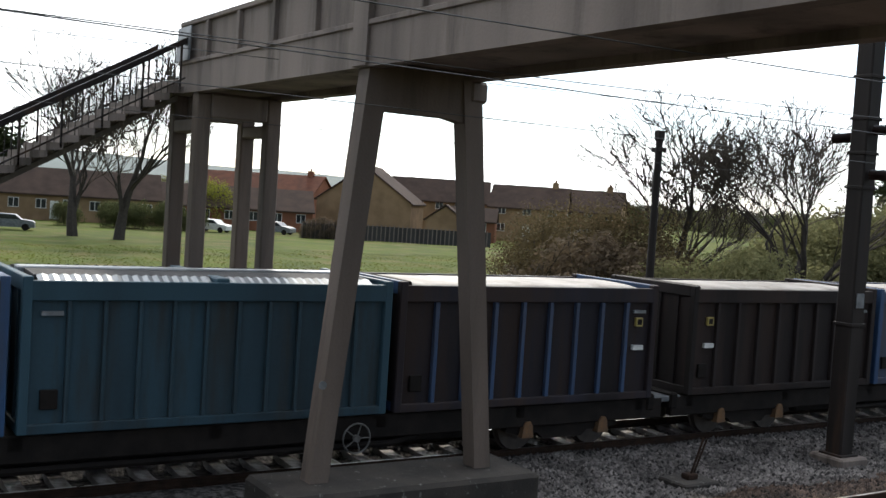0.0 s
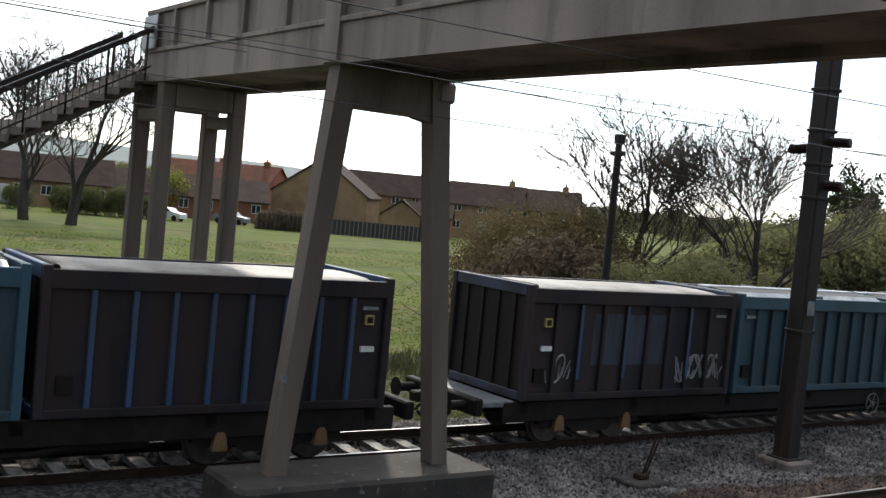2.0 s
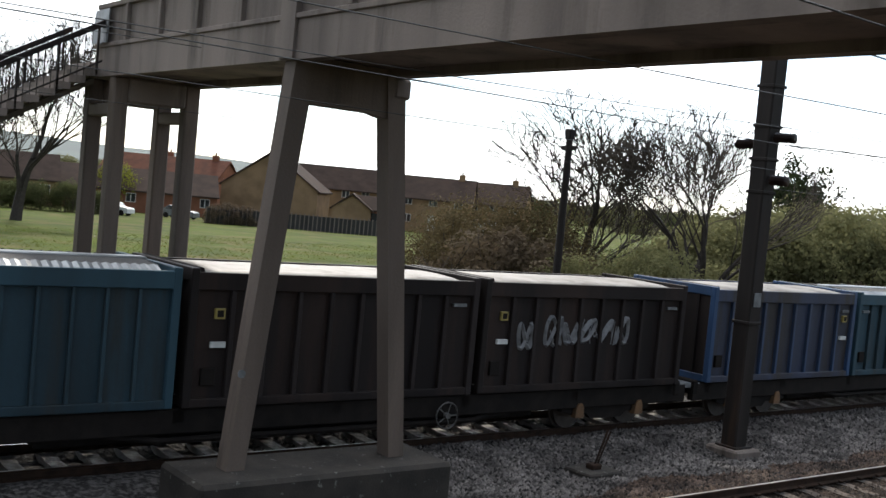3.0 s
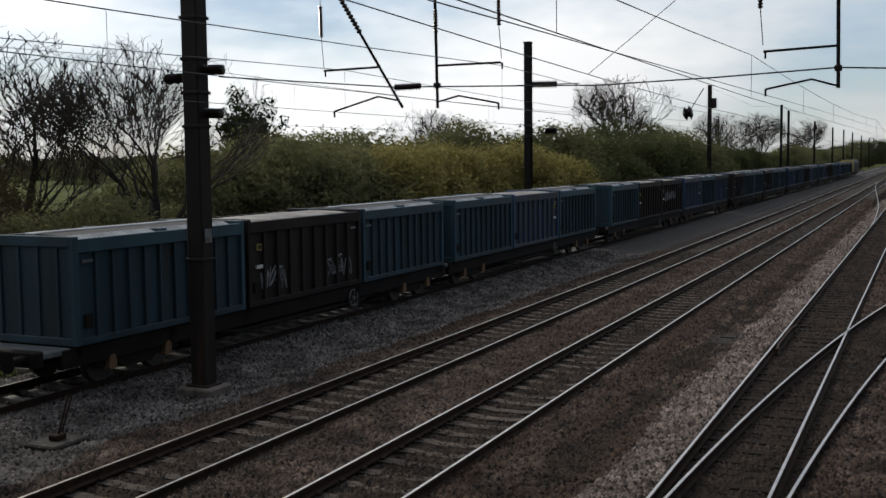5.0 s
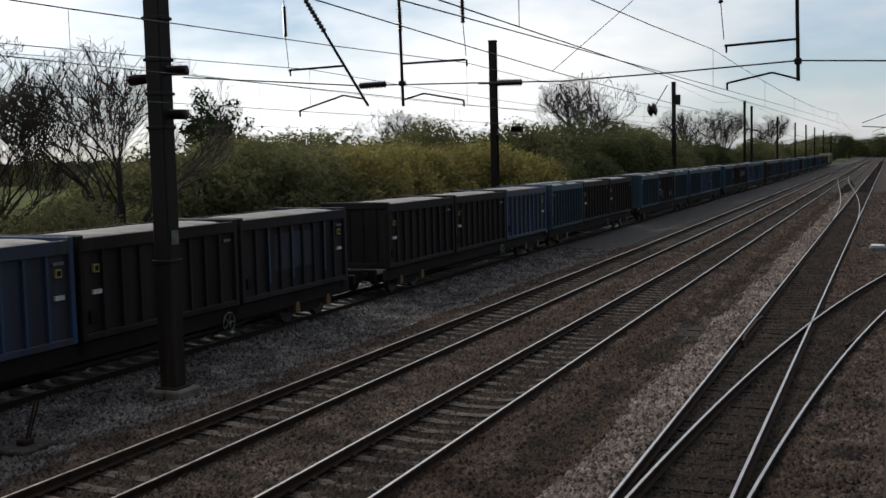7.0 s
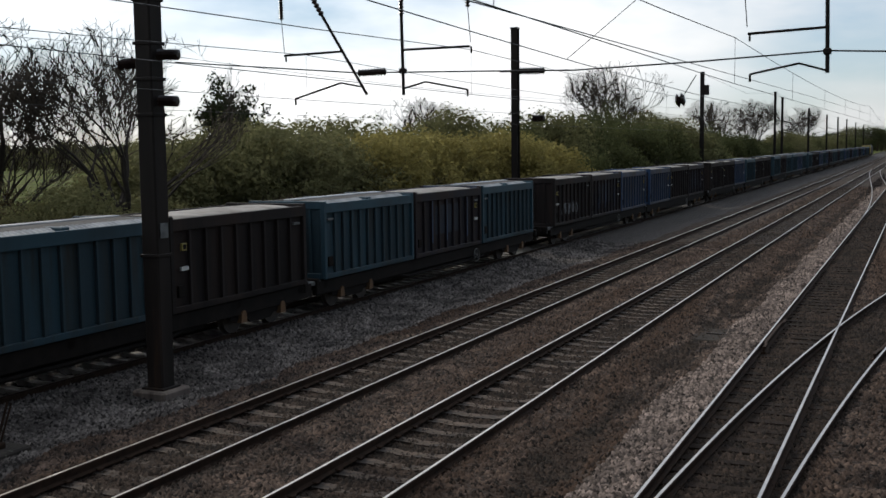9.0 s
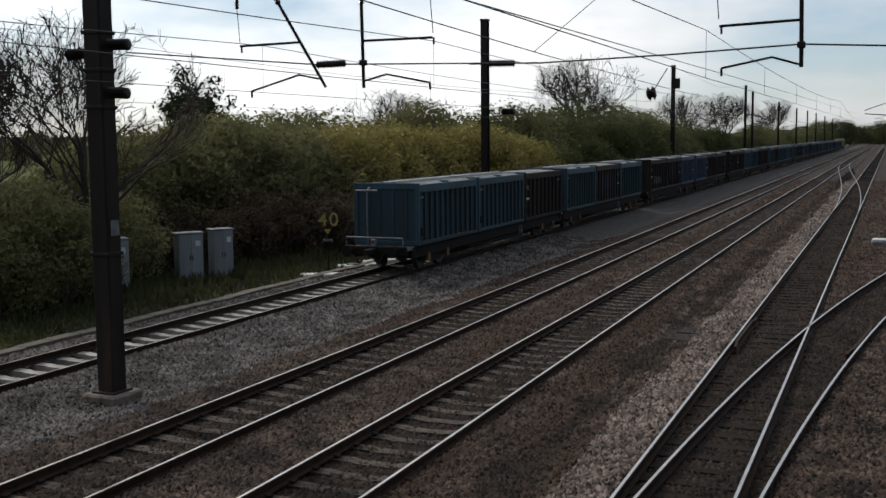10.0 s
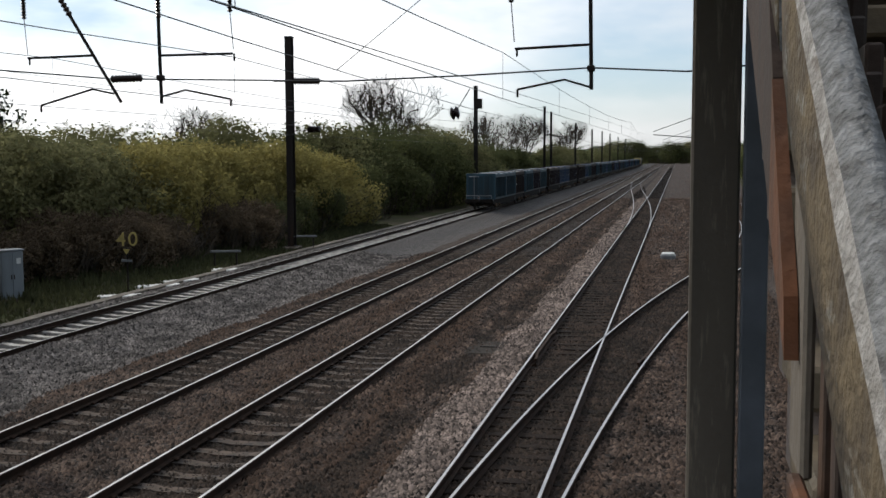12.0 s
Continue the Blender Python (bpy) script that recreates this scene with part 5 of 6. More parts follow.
def build_plants():
    rng = random.Random(11)
    # large bare trees by the houses
    oak = make_tree("bare_tree", "large bare tree with budding twigs at the field edge", 3, 18.6, wide=16.0, levels=6, spread=0.78, trunk_r=0.5, kids=(3, 4), up=0.22, min_r=0.02)
    put(oak, 75.1, 92, 20, 1.0, copy=False)
    put(oak, 77.3, 96, 140, 1.0)
    # budding trees behind the train
    ash = make_tree("bare_tree", "slender budding tree with many upright limbs", 8, 10.2, wide=9.4, levels=6, spread=0.72, trunk_r=0.2, fork=0.3, kids=(3, 4), up=0.3, min_r=0.009)
    put(ash, 47.8, 43, 30, 1.0, copy=False)
    elder = make_tree("bare_tree", "spreading budding tree beside the line", 21, 9.8, wide=9.2, levels=6, spread=0.75, trunk_r=0.22, fork=0.3, kids=(3, 4), up=0.26, min_r=0.009)
    put(elder, 40.4, 40, 75, 1.0, copy=False)
    # the round-crowned tree further along and its neighbours
    lime = make_tree("bare_tree", "broad round-crowned bare tree above the hedge", 34, 15.8, wide=14.5, levels=6, spread=0.8, trunk_r=0.42, fork=0.35, kids=(3, 4), up=0.2, min_r=0.019)
    put(lime, 14.9, 130, 15, 1.0, copy=False)
    put(lime, 9.9, 190, 80, 0.85)
    put(lime, 8.3, 210, 160, 0.9)
    put(lime, 25.8, 105, 200, 0.66)
    put(lime, 23.9, 125, 250, 0.56)
    put(lime, 5.9, 300, 220, 1.0)
    put(lime, 12.2, 200, 110, 0.68)
    pine = make_tree("pine_tree", "dark evergreen pine standing above the thicket", 55, 10.0, "pineleaf", 9000, 0.15, wide=5.0, levels=4, spread=0.7, trunk_r=0.22, fork=0.35, kids=(3, 4), up=0.1)
    put(pine, 35.6, 62, 0, 0.84, copy=False)
    put(pine, 81.5, 110, 90, 1.15)
    # thickets
    kinds = {
        "w": make_bush("yellow-green willow thicket coming into leaf", 101, 6.5, 6.0, 4.2, "willow", 16000, 0.075),
        "g": make_bush("dense green hawthorn thicket in leaf", 102, 6.0, 6.0, 4.6, "greenleaf", 17000, 0.075),
        "b": make_bush("brown bramble scrub beside the line", 103, 5.0, 4.5, 2.4, "brownleaf", 14000, 0.05),
        "t": make_bush("tall brown thicket of budding twigs", 105, 5.2, 5.2, 5.3, "olivebud", 15000, 0.055),
        "d": make_bush("dark evergreen bush grown over with ivy", 104, 5.0, 5.0, 4.6, "darkleaf", 14000, 0.08),
    }
    rows = []
    for az, dist, k, s in ((51.2, 41, "t", 1.0), (52.9, 43, "t", 1.0), (49.5, 40, "t", 1.02), (50.5, 38, "b", 1.75), (54.2, 46, "t", 0.8), (47.9, 41, "t", 0.9),
                           (47.0, 36, "g", 0.72), (45.0, 35, "g", 0.66), (43.0, 36, "g", 0.8), (41.5, 37, "g", 0.62), (39.6, 42, "g", 0.8), (44.5, 50, "d", 0.8), (41.0, 52, "d", 0.9), (47.5, 50, "d", 0.75),
                           (41.0, 46, "g", 0.95), (39.2, 47, "g", 1.1), (37.6, 49, "g", 1.25), (36.0, 50, "g", 1.25), (34.4, 52, "g", 1.3), (32.8, 54, "g", 1.3), (31.4, 56, "g", 1.35), (29.8, 57, "g", 1.35), (33.6, 60, "g", 1.4), (31.0, 64, "g", 1.5), (37.0, 60, "d", 1.2), (35.2, 62, "g", 1.35),
                           (28.2, 60, "w", 1.5), (27.0, 64, "w", 1.55), (25.6, 68, "w", 1.5), (24.2, 70, "w", 1.5), (22.8, 72, "w", 1.5), (21.4, 74, "w", 1.5), (20.2, 77, "w", 1.5), (19.0, 80, "w", 1.45), (29.2, 72, "g", 1.6), (26.6, 82, "d", 1.6), (23.6, 86, "g", 1.7), (21.0, 92, "d", 1.7), (18.6, 96, "g", 1.8), (17.6, 100, "d", 1.9),
                           (39.0, 45, "b", 0.9), (37.2, 46, "b", 1.0), (35.6, 47, "b", 1.05), (33.8, 48, "b", 1.1), (32.0, 49, "b", 1.15), (30.4, 50, "b", 1.2), (28.8, 52, "b", 1.2), (27.2, 54, "b", 1.1), (23.6, 60, "b", 1.1), (22.4, 63, "b", 1.1), (21.2, 66, "d", 0.6),
                           (20.0, 69, "d", 0.65), (18.8, 73, "d", 0.7), (17.4, 80, "g", 0.7), (16.6, 88, "d", 1.0), (15.6, 96, "d", 1.4), (14.4, 102, "d", 1.6), (13.2, 108, "d", 1.6), (12.2, 116, "g", 1.7), (11.2, 126, "d", 1.7), (16.2, 112, "d", 1.9), (13.6, 128, "g", 1.9)):
        rows.append((az, dist, k, s))
    done = set()
    for az, dist, k, s in rows:
        put(kinds[k], az, dist, rng.random() * 360, s, copy=k in done, sz=s * rng.uniform(0.9, 1.08))
        done.add(k)
    # line of bushes running along the railway into the distance
    for i in range(46):
        y = 130 + i * 8.5
        for off in (0, 6):
            k = rng.choice("dgdb")
            x = -25.5 - off - rng.random() * 3
            s = rng.uniform(1.0, 1.9)
            copy_scaled(kinds[k], pose(x, y + rng.random() * 4, ground_z(x, y), 0, 0, rng.random() * 360) @ Matrix.Diagonal((s, s, s * 0.9, 1)))
    for i in range(26):
        y = 120 + i * 16
        k = rng.choice("dgdb")
        s = rng.uniform(0.9, 1.7)
        x = 15 + rng.random() * 5
        copy_scaled(kinds[k], pose(x, y, ground_z(x, y), 0, 0, rng.random() * 360) @ Matrix.Diagonal((s, s, s, 1)))
    # far woods
    for az, dist, s in [(74 - i * 1.7, 260 + (i % 3) * 30, 1.5) for i in range(14)] + [(56 - i * 1.6, 300 + (i % 4) * 25, 1.9) for i in range(22)]:
        put(kinds["d" if int(dist) % 2 else "g"], az, dist, az * 37, s * 1.4, sz=s)
    for i in range(30):
        put(kinds["d" if i % 3 else "g"], 4.5 - i * 0.42, 620 + (i * 37 % 5) * 40, i * 50, 3.6, sz=1.7 + (i * 53 % 7) * 0.26)
    # shrubs by the houses
    put(make_bush("bright lime-green shrub by the houses", 120, 6, 6, 6.5, "limeleaf", 4000, 0.13), 70.1, 140, 0, 1.0, copy=False)
    for az, s in ((72.5, 1.0), (74.0, 0.9), (75.2, 0.9), (71.2, 0.8), (77.5, 0.8), (64.6, 1.3), (63.6, 1.2)):
        put(kinds["d" if s < 1.1 else "b"], az, 122, az * 20, s * 0.8)
    # grass blades in tufts on the field and verge
    g = np.random.default_rng(9)
    n = 60000
    x = -19.6 - 60 * g.random(n) ** 1.6
    y = 2 + g.random(n) * 50 * (0.4 + 0.6 * (-x - 19) / 60)
    z = np.array([ground_z(a, b) for a, b in zip(x, y)])
    h = g.uniform(0.012, 0.034, n)
    c = np.stack([x, y, z + h * 0.6], 1)
    u = np.stack([g.normal(0, 0.03, n), g.normal(0, 0.03, n), h], 1)
    v = np.stack([g.normal(0, 0.03, n), g.normal(0, 0.03, n), np.zeros(n)], 1)
    n = 26000
    x = -19.7 - 7.5 * g.random(n)
    y = 14 + 62 * g.random(n)
    z = np.array([ground_z(a, b) for a, b in zip(x, y)])
    h = g.uniform(0.06, 0.3, n) * (0.4 + 0.6 * np.minimum(1, (-19.7 - x) / 2.5))
    c2 = np.stack([x, y, z + h * 0.6], 1)
    u2 = np.stack([g.normal(0, 0.05, n), g.normal(0, 0.05, n), h], 1)
    v2 = np.stack([g.normal(0, 0.03, n), g.normal(0, 0.03, n), np.zeros(n)], 1)
    tagged(new("verge_grass", quads_mesh("verge_grass", c2, u2, v2, M["rankgrass"])), "rank dark green grass on the railway verge", "grass", kind="stuff")
    tagged(new("grass_tufts", quads_mesh("grass_tufts", c, u, v, M["blade"])), "uneven tufts of rough grass", "grass", kind="stuff")


# ---- houses beyond the field ----
def house(w, d, eaves, ridge, wall, roof, label, chimney=True, windows=((0.3, 0.7),), garage=False):
    """Gable ends face -x and +x of its own space; the long front faces -y."""
    h = tagged(empty("house"), label, "house", group="houses beyond the field")
    part("wall", extrude_poly([(-d / 2, -1), (d / 2, -1), (d / 2, eaves), (0, ridge - 0.15), (-d / 2, eaves)], "x", -w / 2, w / 2), M[wall], h)
    for s in (-1, 1):
        part("roof", extrude_poly([(0, ridge), (s * (d / 2 + 0.35), eaves - 0.3), (s * (d / 2 + 0.35), eaves - 0.12), (0, ridge + 0.2)], "x", -w / 2 - 0.25, w / 2 + 0.25), M[roof], h)
    if chimney:
        c = part("chimney", boxed(-0.45, 0.45, -0.35, 0.35, ridge - 0.6, ridge + 0.9, 0.03), M[wall], h, at=pose(w * 0.32, 0, 0))
        part("chimney_pot", tubed([(0, 0, ridge + 0.9), (0, 0, ridge + 1.3)], 0.14, 8), M["redroof"], c)
    for st in range(2 if eaves > 4 else 1):
        z = 1.0 + st * 2.5
        for k in range(max(2, int(w / 3))):
            x = -w / 2 + (k + 0.5) * w / max(2, int(w / 3))
            wd = part("window", boxed(x - 0.6, x + 0.6, -d / 2 - 0.03, -d / 2 + 0.05, z, z + 1.15), M["white"], h)
            for s in (-0.29, 0.29):
                part("pane", boxed(x + s - 0.24, x + s + 0.24, -d / 2 - 0.05, -d / 2 - 0.032, z + 0.08, z + 1.07), M["glassdark"], wd)
        if w > 7:
            wd = part("window", boxed(w / 2 - 0.05, w / 2 + 0.03, -0.5, 0.5, z, z + 1.1), M["white"], h)
            part("pane", boxed(w / 2 + 0.032, w / 2 + 0.05, -0.42, 0.42, z + 0.08, z + 1.02), M["glassdark"], wd)
    part("door", boxed(-0.5, 0.5, -d / 2 - 0.06, -d / 2 + 0.02, -0.2, 1.95), M["glassdark"] if garage else M["white"], h)
    return h


def put_house(h, az, dist, turn, dz=0.0):
    x, y, z = polar(az, dist)
    h.matrix_basis = pose(x, y, z + 0.4 + dz, 0, 0, turn)


def build_houses():
    buff = "buff brick house with brown tiled roof beyond the field"
    put_house(house(11, 13, 4.2, 8.8, "brick", "roof", "buff brick house with a broad gable and brown tiled roof"), 61.9, 150, -40)
    put_house(house(15, 8.5, 4.8, 8.0, "brick", "roof", buff), 58.2, 168, 56)
    put_house(house(5, 5, 2.4, 4.2, "brick", "roof", "small buff brick garage with tiled roof", False, garage=True), 57.9, 143, -36)
    put_house(house(7, 5, 2.5, 4.0, "redbrick", "roof", "low red brick garage beside the houses", False, garage=True), 56.6, 145, 52)
    put_house(house(13, 8, 4.6, 7.2, "redbrick", "redroof", "red brick house with red tiled roof"), 66.4, 172, 40)
    put_house(house(12, 8, 4.6, 7.2, "redbrick", "redroof", "red brick house with red tiled roof"), 68.6, 178, 50)
    put_house(house(11, 8, 4.6, 7.6, "brick", "roof", "buff brick house with brown roof and solar panels"), 53.4, 158, 46)
    put_house(house(12, 8, 4.6, 7.6, "brick", "roof", buff), 50.6, 162, 40)
    put_house(house(30, 8, 2.6, 5.0, "redbrick", "roof", "long low red brick terrace with dark tiled roof", False), 71.2, 142, 70, -0.2)
    put_house(house(24, 8, 2.8, 5.6, "brick", "roof", "long low brick terrace with dark tiled roof", False), 78.0, 138, 77)
    put_house(house(14, 8, 2.8, 6.2, "brick", "roof", "brick bungalow with dark tiled roof"), 82.0, 140, 75)
    # long dark boundary fence
    f = tagged(empty("boundary_fence", pose(0, 0, 0)), "long dark close-boarded fence at the field edge", "fence")
    a, b = Vector(polar(65.6, 121)), Vector(polar(55.5, 124))
    n = 44
    ang = math.degrees(math.atan2(b.y - a.y, b.x - a.x))
    L = (b - a).length / n
    me = mesh_of("panel", boxed(0.06, L - 0.03, -0.03, 0.03, 0.05, 1.75, 0.01), M["fence"])
    mp = mesh_of("post", boxed(-0.06, 0.06, -0.07, 0.07, -0.3, 1.9, 0.01), M["concrete"])
    for i in range(n):
        q = a.lerp(b, i / n)
        q.z = ground_z(q.x, q.y)
        part("panel", me, None, f, at=pose(q.x, q.y, q.z, 0, 0, ang))
        part("post", mp, None, f, at=pose(q.x, q.y, q.z, 0, 0, ang))
    # parked cars
    for az, dist, turn, mat, lab in ((60.6, 128, 70, "white", "white parked car beyond the fence"), (70.2, 125, 40, "white", "white parked car by the terrace"), (66.9, 128, 40, "galv", "silver parked car by the terrace"), (80.2, 104, 75, "galv", "silver parked car near the trees")):
        c = tagged(empty("car"), lab, "car", group="parked cars")
        part("body", extrude_poly([(-2.1, 0.3), (2.1, 0.3), (2.1, 0.75), (1.9, 0.9), (1.0, 0.98), (0.45, 1.42), (-1.1, 1.45), (-1.8, 1.0), (-2.1, 0.9)], "y", -0.85, 0.85), M[mat], c)
        part("side_window", extrude_poly([(0.85, 1.0), (0.4, 1.36), (-1.05, 1.38), (-1.5, 1.02)], "y", -0.87, 0.87), M["glassdark"], c)
        for sx in (-1.35, 1.35):
            for sy in (-0.78, 0.78):
                part("wheel", tubed([(sx, sy - 0.1, 0.32), (sx, sy + 0.1, 0.32)], 0.32, 12), M["chassis"], c)
        x, y, z = polar(az, dist)
        c.matrix_basis = pose(x, y, z + 0.02, 0, 0, turn)
    # low hills on the skyline
    bm = bmesh.new()
    prev = None
    for i in range(81):
        az = 110 - i * 1.5
        r = 1900
        x, y = -math.sin(radians(az)) * r, math.cos(radians(az)) * r
        h = 12 + 30 * smooth(45, 75, az) + 10 * noise.noise(Vector((az * 0.15, 0, 0)))
        cur = [bm.verts.new((x * 0.75, y * 0.75, -6)), bm.verts.new((x, y, h)), bm.verts.new((x * 1.3, y * 1.3, -6))]
        if prev:
            for k in range(2):
                bm.faces.new((prev[k], cur[k], cur[k + 1], prev[k + 1])).smooth = True
        prev = cur
    tagged(part("far_hills", bm, M["hill"]), "low wooded hills on the horizon", "hills", kind="structure")


# ---- lineside things ----
def cabinet(w, d, h, x, y, turn):
    z = ground_z(x, y)
    c = tagged(empty("lineside_cabinet", pose(x, y, z, 0, 0, turn)), "grey metal lineside equipment cabinet with a white label", "cabinet", group="lineside cabinets")
    part("plinth", boxed(-w / 2 - 0.05, w / 2 + 0.05, -d / 2 - 0.05, d / 2 + 0.05, -0.2, 0.1, 0.02), M["concrete"], c)
    part("body", boxed(-w / 2, w / 2, -d / 2, d / 2, 0.1, h, 0.02), M["cabinet"], c)
    part("roof", boxed(-w / 2 - 0.04, w / 2 + 0.04, -d / 2 - 0.04, d / 2 + 0.04, h, h + 0.06, 0.02), M["cabinet"], c)
    for s in (-1, 1):
        dr = part("door", boxed(min(s * 0.01, s * (w / 2 - 0.03)), max(s * 0.01, s * (w / 2 - 0.03)), -d / 2 - 0.02, -d / 2, 0.16, h - 0.05, 0.006), M["cabinet"], c)
        part("handle", boxed(s * 0.05 - 0.015, s * 0.05 + 0.015, -d / 2 - 0.045, -d / 2 - 0.02, h * 0.45, h * 0.45 + 0.16, 0.005), M["mast"], dr)
    part("label_plate", boxed(w * 0.18, w * 0.38, -d / 2 - 0.028, -d / 2 - 0.02, h - 0.45, h - 0.25), M["white"], c)


def text_mesh(txt, size, depth, mat):
    cu = bpy.data.curves.new("digits", "FONT")
    cu.body, cu.size, cu.extrude, cu.offset = txt, size, depth, 0.004
    cu.align_x, cu.align_y = "CENTER", "CENTER"
    ob = bpy.data.objects.new("tmp", cu)
    scene.collection.objects.link(ob)
    bpy.context.view_layer.update()
    me = bpy.data.meshes.new_from_object(ob.evaluated_get(bpy.context.evaluated_depsgraph_get()))
    bpy.data.objects.remove(ob)
    me.materials.clear()
    me.materials.append(mat)
    return me


def build_lineside():
    cabinet(0.95, 0.5, 1.72, -23.95, 33.6, 58)
    cabinet(0.8, 0.5, 1.8, -23.3, 34.7, 58)
    cabinet(1.0, 0.55, 1.75, -24.3, 29.8, 58)
    s = tagged(empty("speed_sign", pose(-20.3, 37.6, -0.45)), "cut-out yellow 40 speed limit sign on a thin post", "sign")
    part("post", tubed([(0, 0, -0.2), (0, 0, 1.75)], 0.03, 8), M["mast"], s)
    for ch, off in (("4", -0.215), ("0", 0.215)):
        part("digit", text_mesh(ch, 0.74, 0.015, M["yellow"]), None, s, "yellow cut-out number " + ch, at=pose(0.03 + off * 0.883, -0.05 + off * 0.469, 2.05, 90, 0, 28))
    part("arrow", extrude_poly([(-0.14, 1.7), (0.14, 1.7), (0.0, 1.5)], "y", -0.06, -0.03), M["yellow"], s)
    part("cross_plate", boxed(-0.22, 0.22, -0.06, -0.02, 1.22, 1.31, 0.005), M["galv"], s)
    # cable trough running beside the far line
    t = tagged(empty("cable_trough", pose(0, 0, 0)), "line of grey concrete cable trough lids beside the track", "cable trough", group="troughs")
    lid = mesh_of("lid", boxed(-0.2, 0.2, 0.02, 0.98, -0.06, 0.06, 0.015), M["darkconcrete"])
    for i in range(90):
        y = 18 + i
        part("lid", lid, None, t, at=pose(-19.85 + 0.05 * math.sin(i * 1.3), y, -0.36, 0, 0, 1.5 * math.sin(i * 2.1)))
    # pale slabs and a low barrier near the sign
    for x, y, sx, sy, rz in ((-20.0, 39.4, 0.9, 0.35, 40), (-19.9, 41.2, 0.8, 0.3, 55), (-19.7, 45.6, 0.8, 0.45, 20), (-19.9, 36.3, 0.8, 0.3, 30)):
        b = tagged(empty("concrete_slab", pose(x, y, -0.45, 0, 0, rz)), "broken pale concrete slab lying on the verge", "slab", group="loose slabs")
        part("slab", boxed(-sx, sx, -sy, sy, 0.0, 0.14, 0.03), M["white"], b)
        part("chip", boxed(sx * 0.2, sx * 0.9, sy * 0.7, sy * 1.3, 0.0, 0.1, 0.03), M["concrete"], b)
    for x, y in ((-20.6, 47.2), (-20.2, 56.8)):
        b = tagged(empty("low_barrier", pose(x, y, -0.45, 0, 0, 20)), "low grey rail on two short posts", "barrier", group="barriers")
        for sx in (-0.5, 0.5):
            part("post", boxed(sx - 0.04, sx + 0.04, -0.04, 0.04, -0.1, 0.75, 0.008), M["mast"], b)
        part("rail", boxed(-0.7, 0.7, -0.05, 0.05, 0.72, 0.82, 0.01), M["galv"], b)
    # pole behind the train
    p = tagged(empty("lineside_pole", pose(*polar(48.3, 33))), "dark slim lineside pole with fittings near its top", "pole")
    part("shaft", tubed([(0, 0, -0.3), (0, 0, 7.4)], [0.14, 0.11], 10), M["mast"], p)
    part("cap", boxed(-0.13, 0.13, -0.13, 0.13, 7.1, 7.42, 0.03), M["mast"], p)
    part("bracket", boxed(-0.28, 0.28, -0.08, 0.08, 6.75, 6.9, 0.02), M["mast"], p)
    # stub in the ballast
    q = tagged(empty("track_stub", pose(-13.9, 13.0, -0.32)), "rusty bracket stub on a small concrete pad", "bracket")
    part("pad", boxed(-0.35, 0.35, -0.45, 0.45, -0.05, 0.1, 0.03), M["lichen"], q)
    part("rod", tubed([(0, 0, 0.1), (0.03, 0.05, 0.3), (0.05, 0.25, 0.85)], 0.022, 6), M["railside"], q)
    part("rod", tubed([(0, 0.08, 0.1), (0.0, 0.16, 0.3), (0.02, 0.36, 0.8)], 0.018, 6), M["railside"], q)
    part("foot", boxed(-0.1, 0.1, -0.12, 0.14, 0.1, 0.2, 0.02), M["railside"], q)


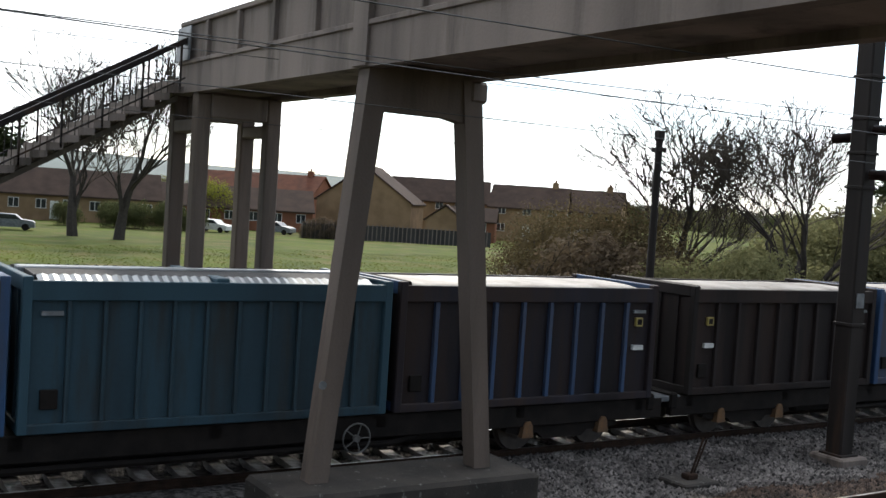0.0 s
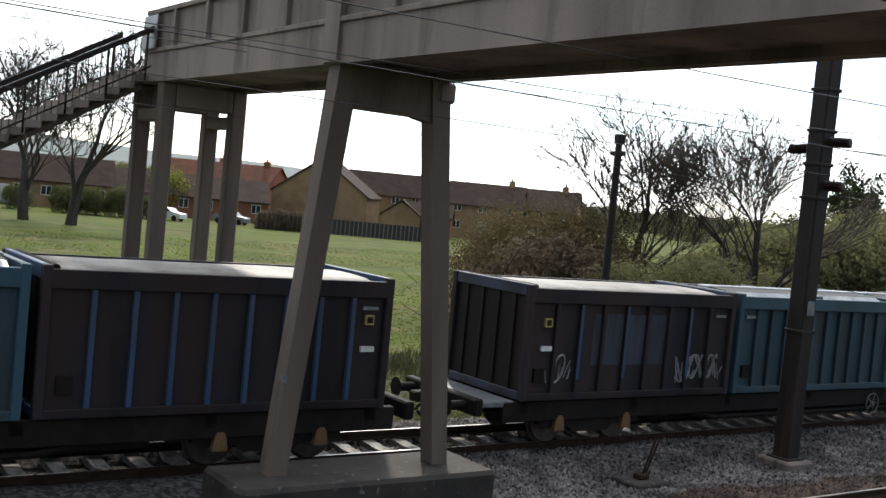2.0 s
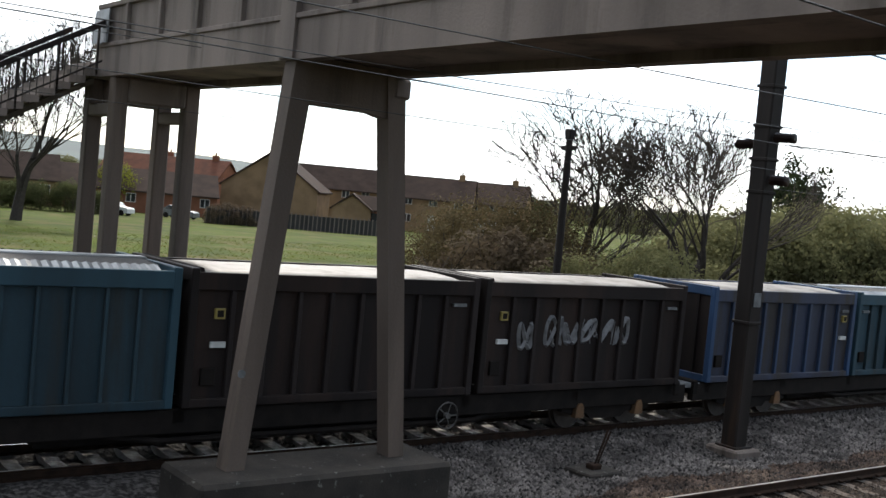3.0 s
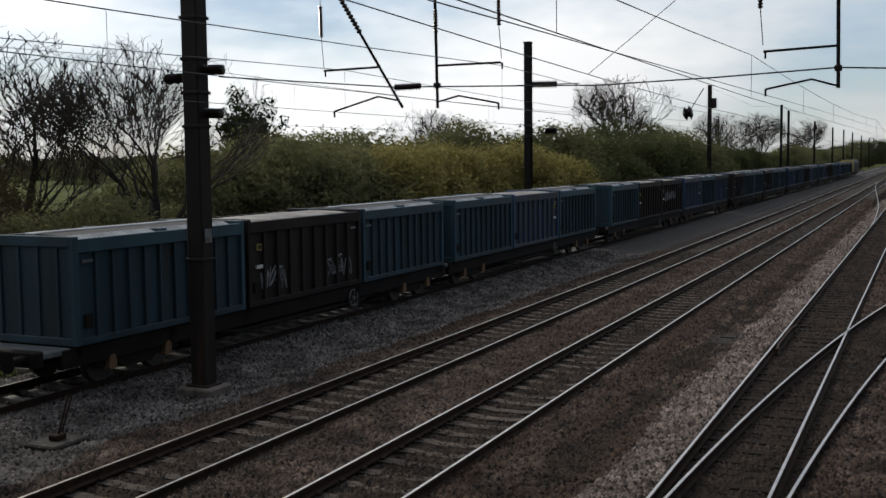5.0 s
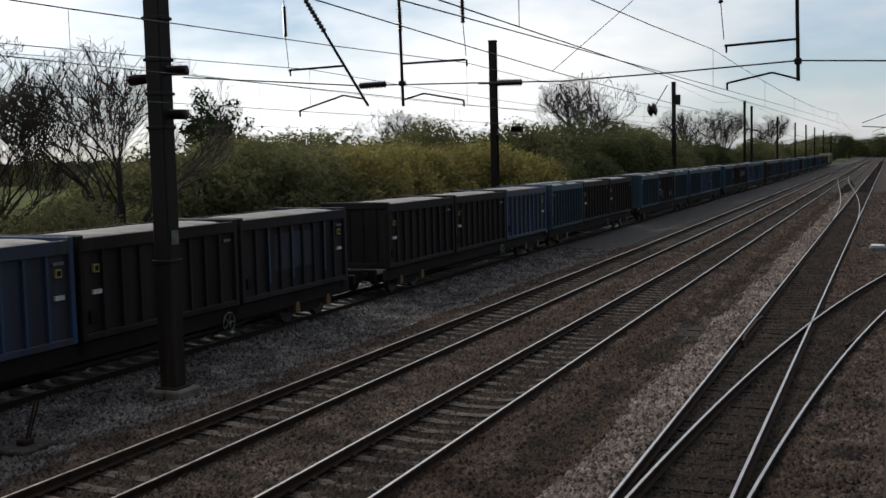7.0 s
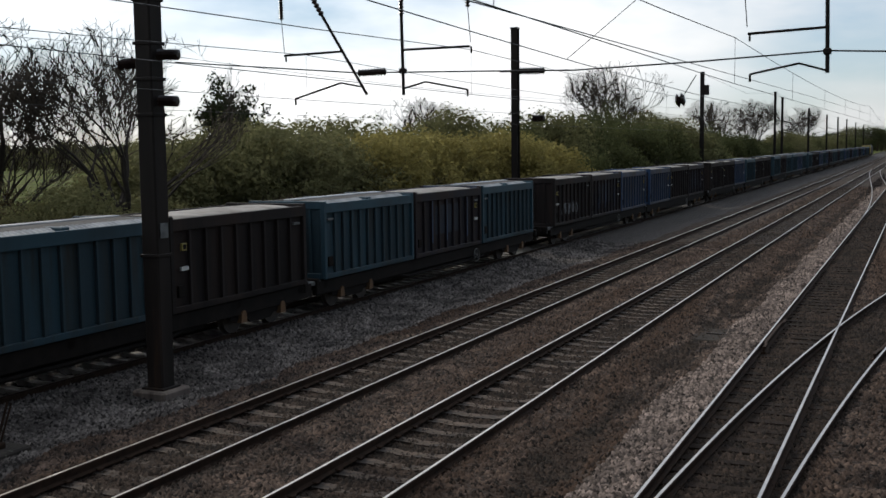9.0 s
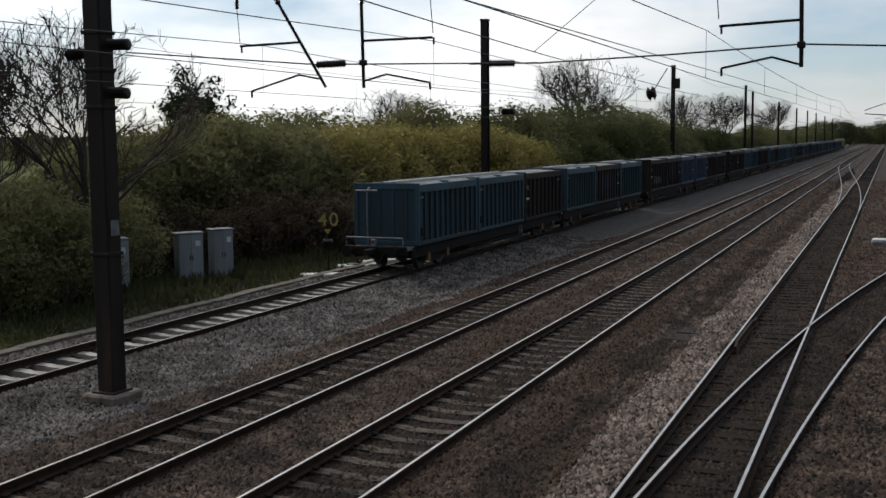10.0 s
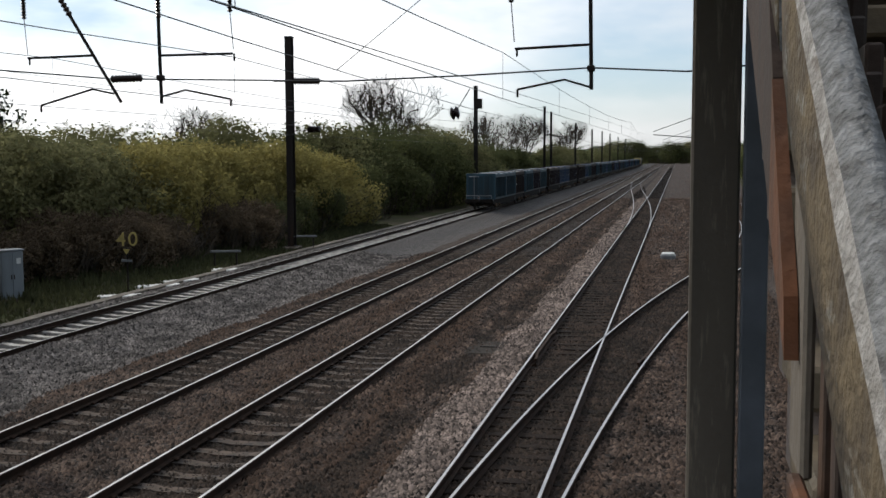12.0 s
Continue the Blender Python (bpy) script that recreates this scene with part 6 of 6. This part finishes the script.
# ---- near staircase and post ----
def build_near_stair():
    st = tagged(empty("near_staircase", pose(-0.02, 0.2, 0.12)), "weathered stair of the footbridge with rusty boards and lichened handrail", "staircase")
    part("column", boxed(-0.045, 0.235, 7.3, 7.62, -0.6, SOFFIT, 0.015), M["darkconcrete"], st, "square weathered concrete column")
    part("steel_post", boxed(0.25, 0.395, 7.2, 7.32, -0.6, SOFFIT, 0.01), M["bluegrey"], st, "blue-grey painted steel post")

    def line(y0, z0, slope):
        return lambda y: z0 + slope * (y - y0)

    SL = 0.62
    rail, low = line(2.0, 4.505, SL), line(2.0, 3.82, 0.6)
    # two lengths of worn handrail that meet at a joint
    prof = [(0.012, 0.0), (0.010, 0.09), (0.012, 0.165), (0.017, 0.195), (0.028, 0.213), (0.042, 0.22), (0.055, 0.212), (0.058, 0.0)]
    for ya, yb, lab in ((-2.0, 2.28, "grey weathered handrail spotted with lichen"), (2.33, 5.7, "grey weathered handrail spotted with lichen")):
        bm = bmesh.new()
        rings = []
        for i in range(49):
            y = ya + i * (yb - ya) / 48
            rings.append([bm.verts.new((u + 0.004 * noise.noise(Vector((y * 5, k, 0))), y, rail(y) + v + 0.006 * noise.noise(Vector((y * 6, k, 5))))) for k, (u, v) in enumerate(prof)])
        for a, b in zip(rings, rings[1:]):
            for k in range(len(prof)):
                bm.faces.new((a[k], b[k], b[(k + 1) % len(prof)], a[(k + 1) % len(prof)])).smooth = True
        bm.faces.new(rings[0][::-1])
        bm.faces.new(rings[-1])
        bmesh.ops.recalc_face_normals(bm, faces=bm.faces)
        # top, side and bevel differ; the bevel takes the painted highlight
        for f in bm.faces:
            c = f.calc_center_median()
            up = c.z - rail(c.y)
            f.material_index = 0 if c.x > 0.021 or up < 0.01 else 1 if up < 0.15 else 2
        hr = part("handrail", bm, M["lichenrail"], st, lab)
        hr.data.materials.append(M["brownrail"])
        hr.data.materials.append(M["brightedge"])

    def sloped(name, x0, x1, y0, y1, f, off0, off1, mat, label=""):
        part(name, extrude_poly([(y0, f(y0) + off0), (y1, f(y1) + off0), (y1, f(y1) + off1), (y0, f(y0) + off1)], "x", x0, x1), M[mat], st, label)

    # tapering lower boards, uprights behind them
    part("board", extrude_poly([(2.66, 4.225), (3.03, 4.438), (3.03, 4.72), (2.69, 4.33)], "x", 0.06, 0.084), M["rust"], st, "orange rust-stained tapering board")
    part("board", extrude_poly([(3.034, 4.44), (4.6, 5.38), (4.6, 6.1), (3.19, 4.92), (3.034, 4.724)], "x", 0.062, 0.084), M["darkboard"], st, "grey-brown worn tapering board")
    part("board", boxed(0.06, 0.084, 2.28, 2.57, 3.4, 4.06, 0.006), M["rust"], st, "orange rust-stained board end")
    part("narrow_post", boxed(0.086, 0.106, 2.62, 2.80, 4.03, 5.0, 0.006), M["darkconcrete"], st)
    for i in range(36):
        y = 1.4 + i * 0.07
        zb = 3.3 if y < 2.66 else low(y) + 0.14
        part("upright_board", boxed(0.108 + 0.012 * (i % 2), 0.132 + 0.012 * (i % 2), y, y + 0.056, zb, rail(y) + 0.02, 0.004), M["darkboard"], st)
    # steps whose ends show beyond the boards
    for i in range(-9, 14):
        y, z = 3.43 - 0.25 * i, 4.30 - 0.185 * i
        part("step", boxed(0.165 if i > 2 else 0.147, 1.7, y, y + 0.44, z - 0.10, z, 0.012), M["ochre"], st, "stained concrete step")
        part("riser", boxed(0.17 if i > 2 else 0.155, 1.68, y + 0.2, y + 0.36, z - 0.3, z - 0.1), M["concrete"], st)
    sloped("string", 0.19, 0.28, -1.0, 5.7, line(3.43, 4.0, 0.74), -0.35, 0.0, "concrete")
    sloped("far_balustrade", 1.72, 1.78, -1.0, 5.7, line(3.43, 4.3, 0.74), -0.3, 1.1, "fence", "dark boarded far side of the stair")
    part("landing", boxed(0.3, 1.75, 5.7, 5.755, 5.9, SOFFIT + 0.2), M["concrete"], st)


build_ground()
build_ballast()
build_footbridge()
build_overhead()
build_train()
build_plants()
build_houses()
build_lineside()
build_near_stair()
point_box()
build_stones()
build_tracks()
motions()
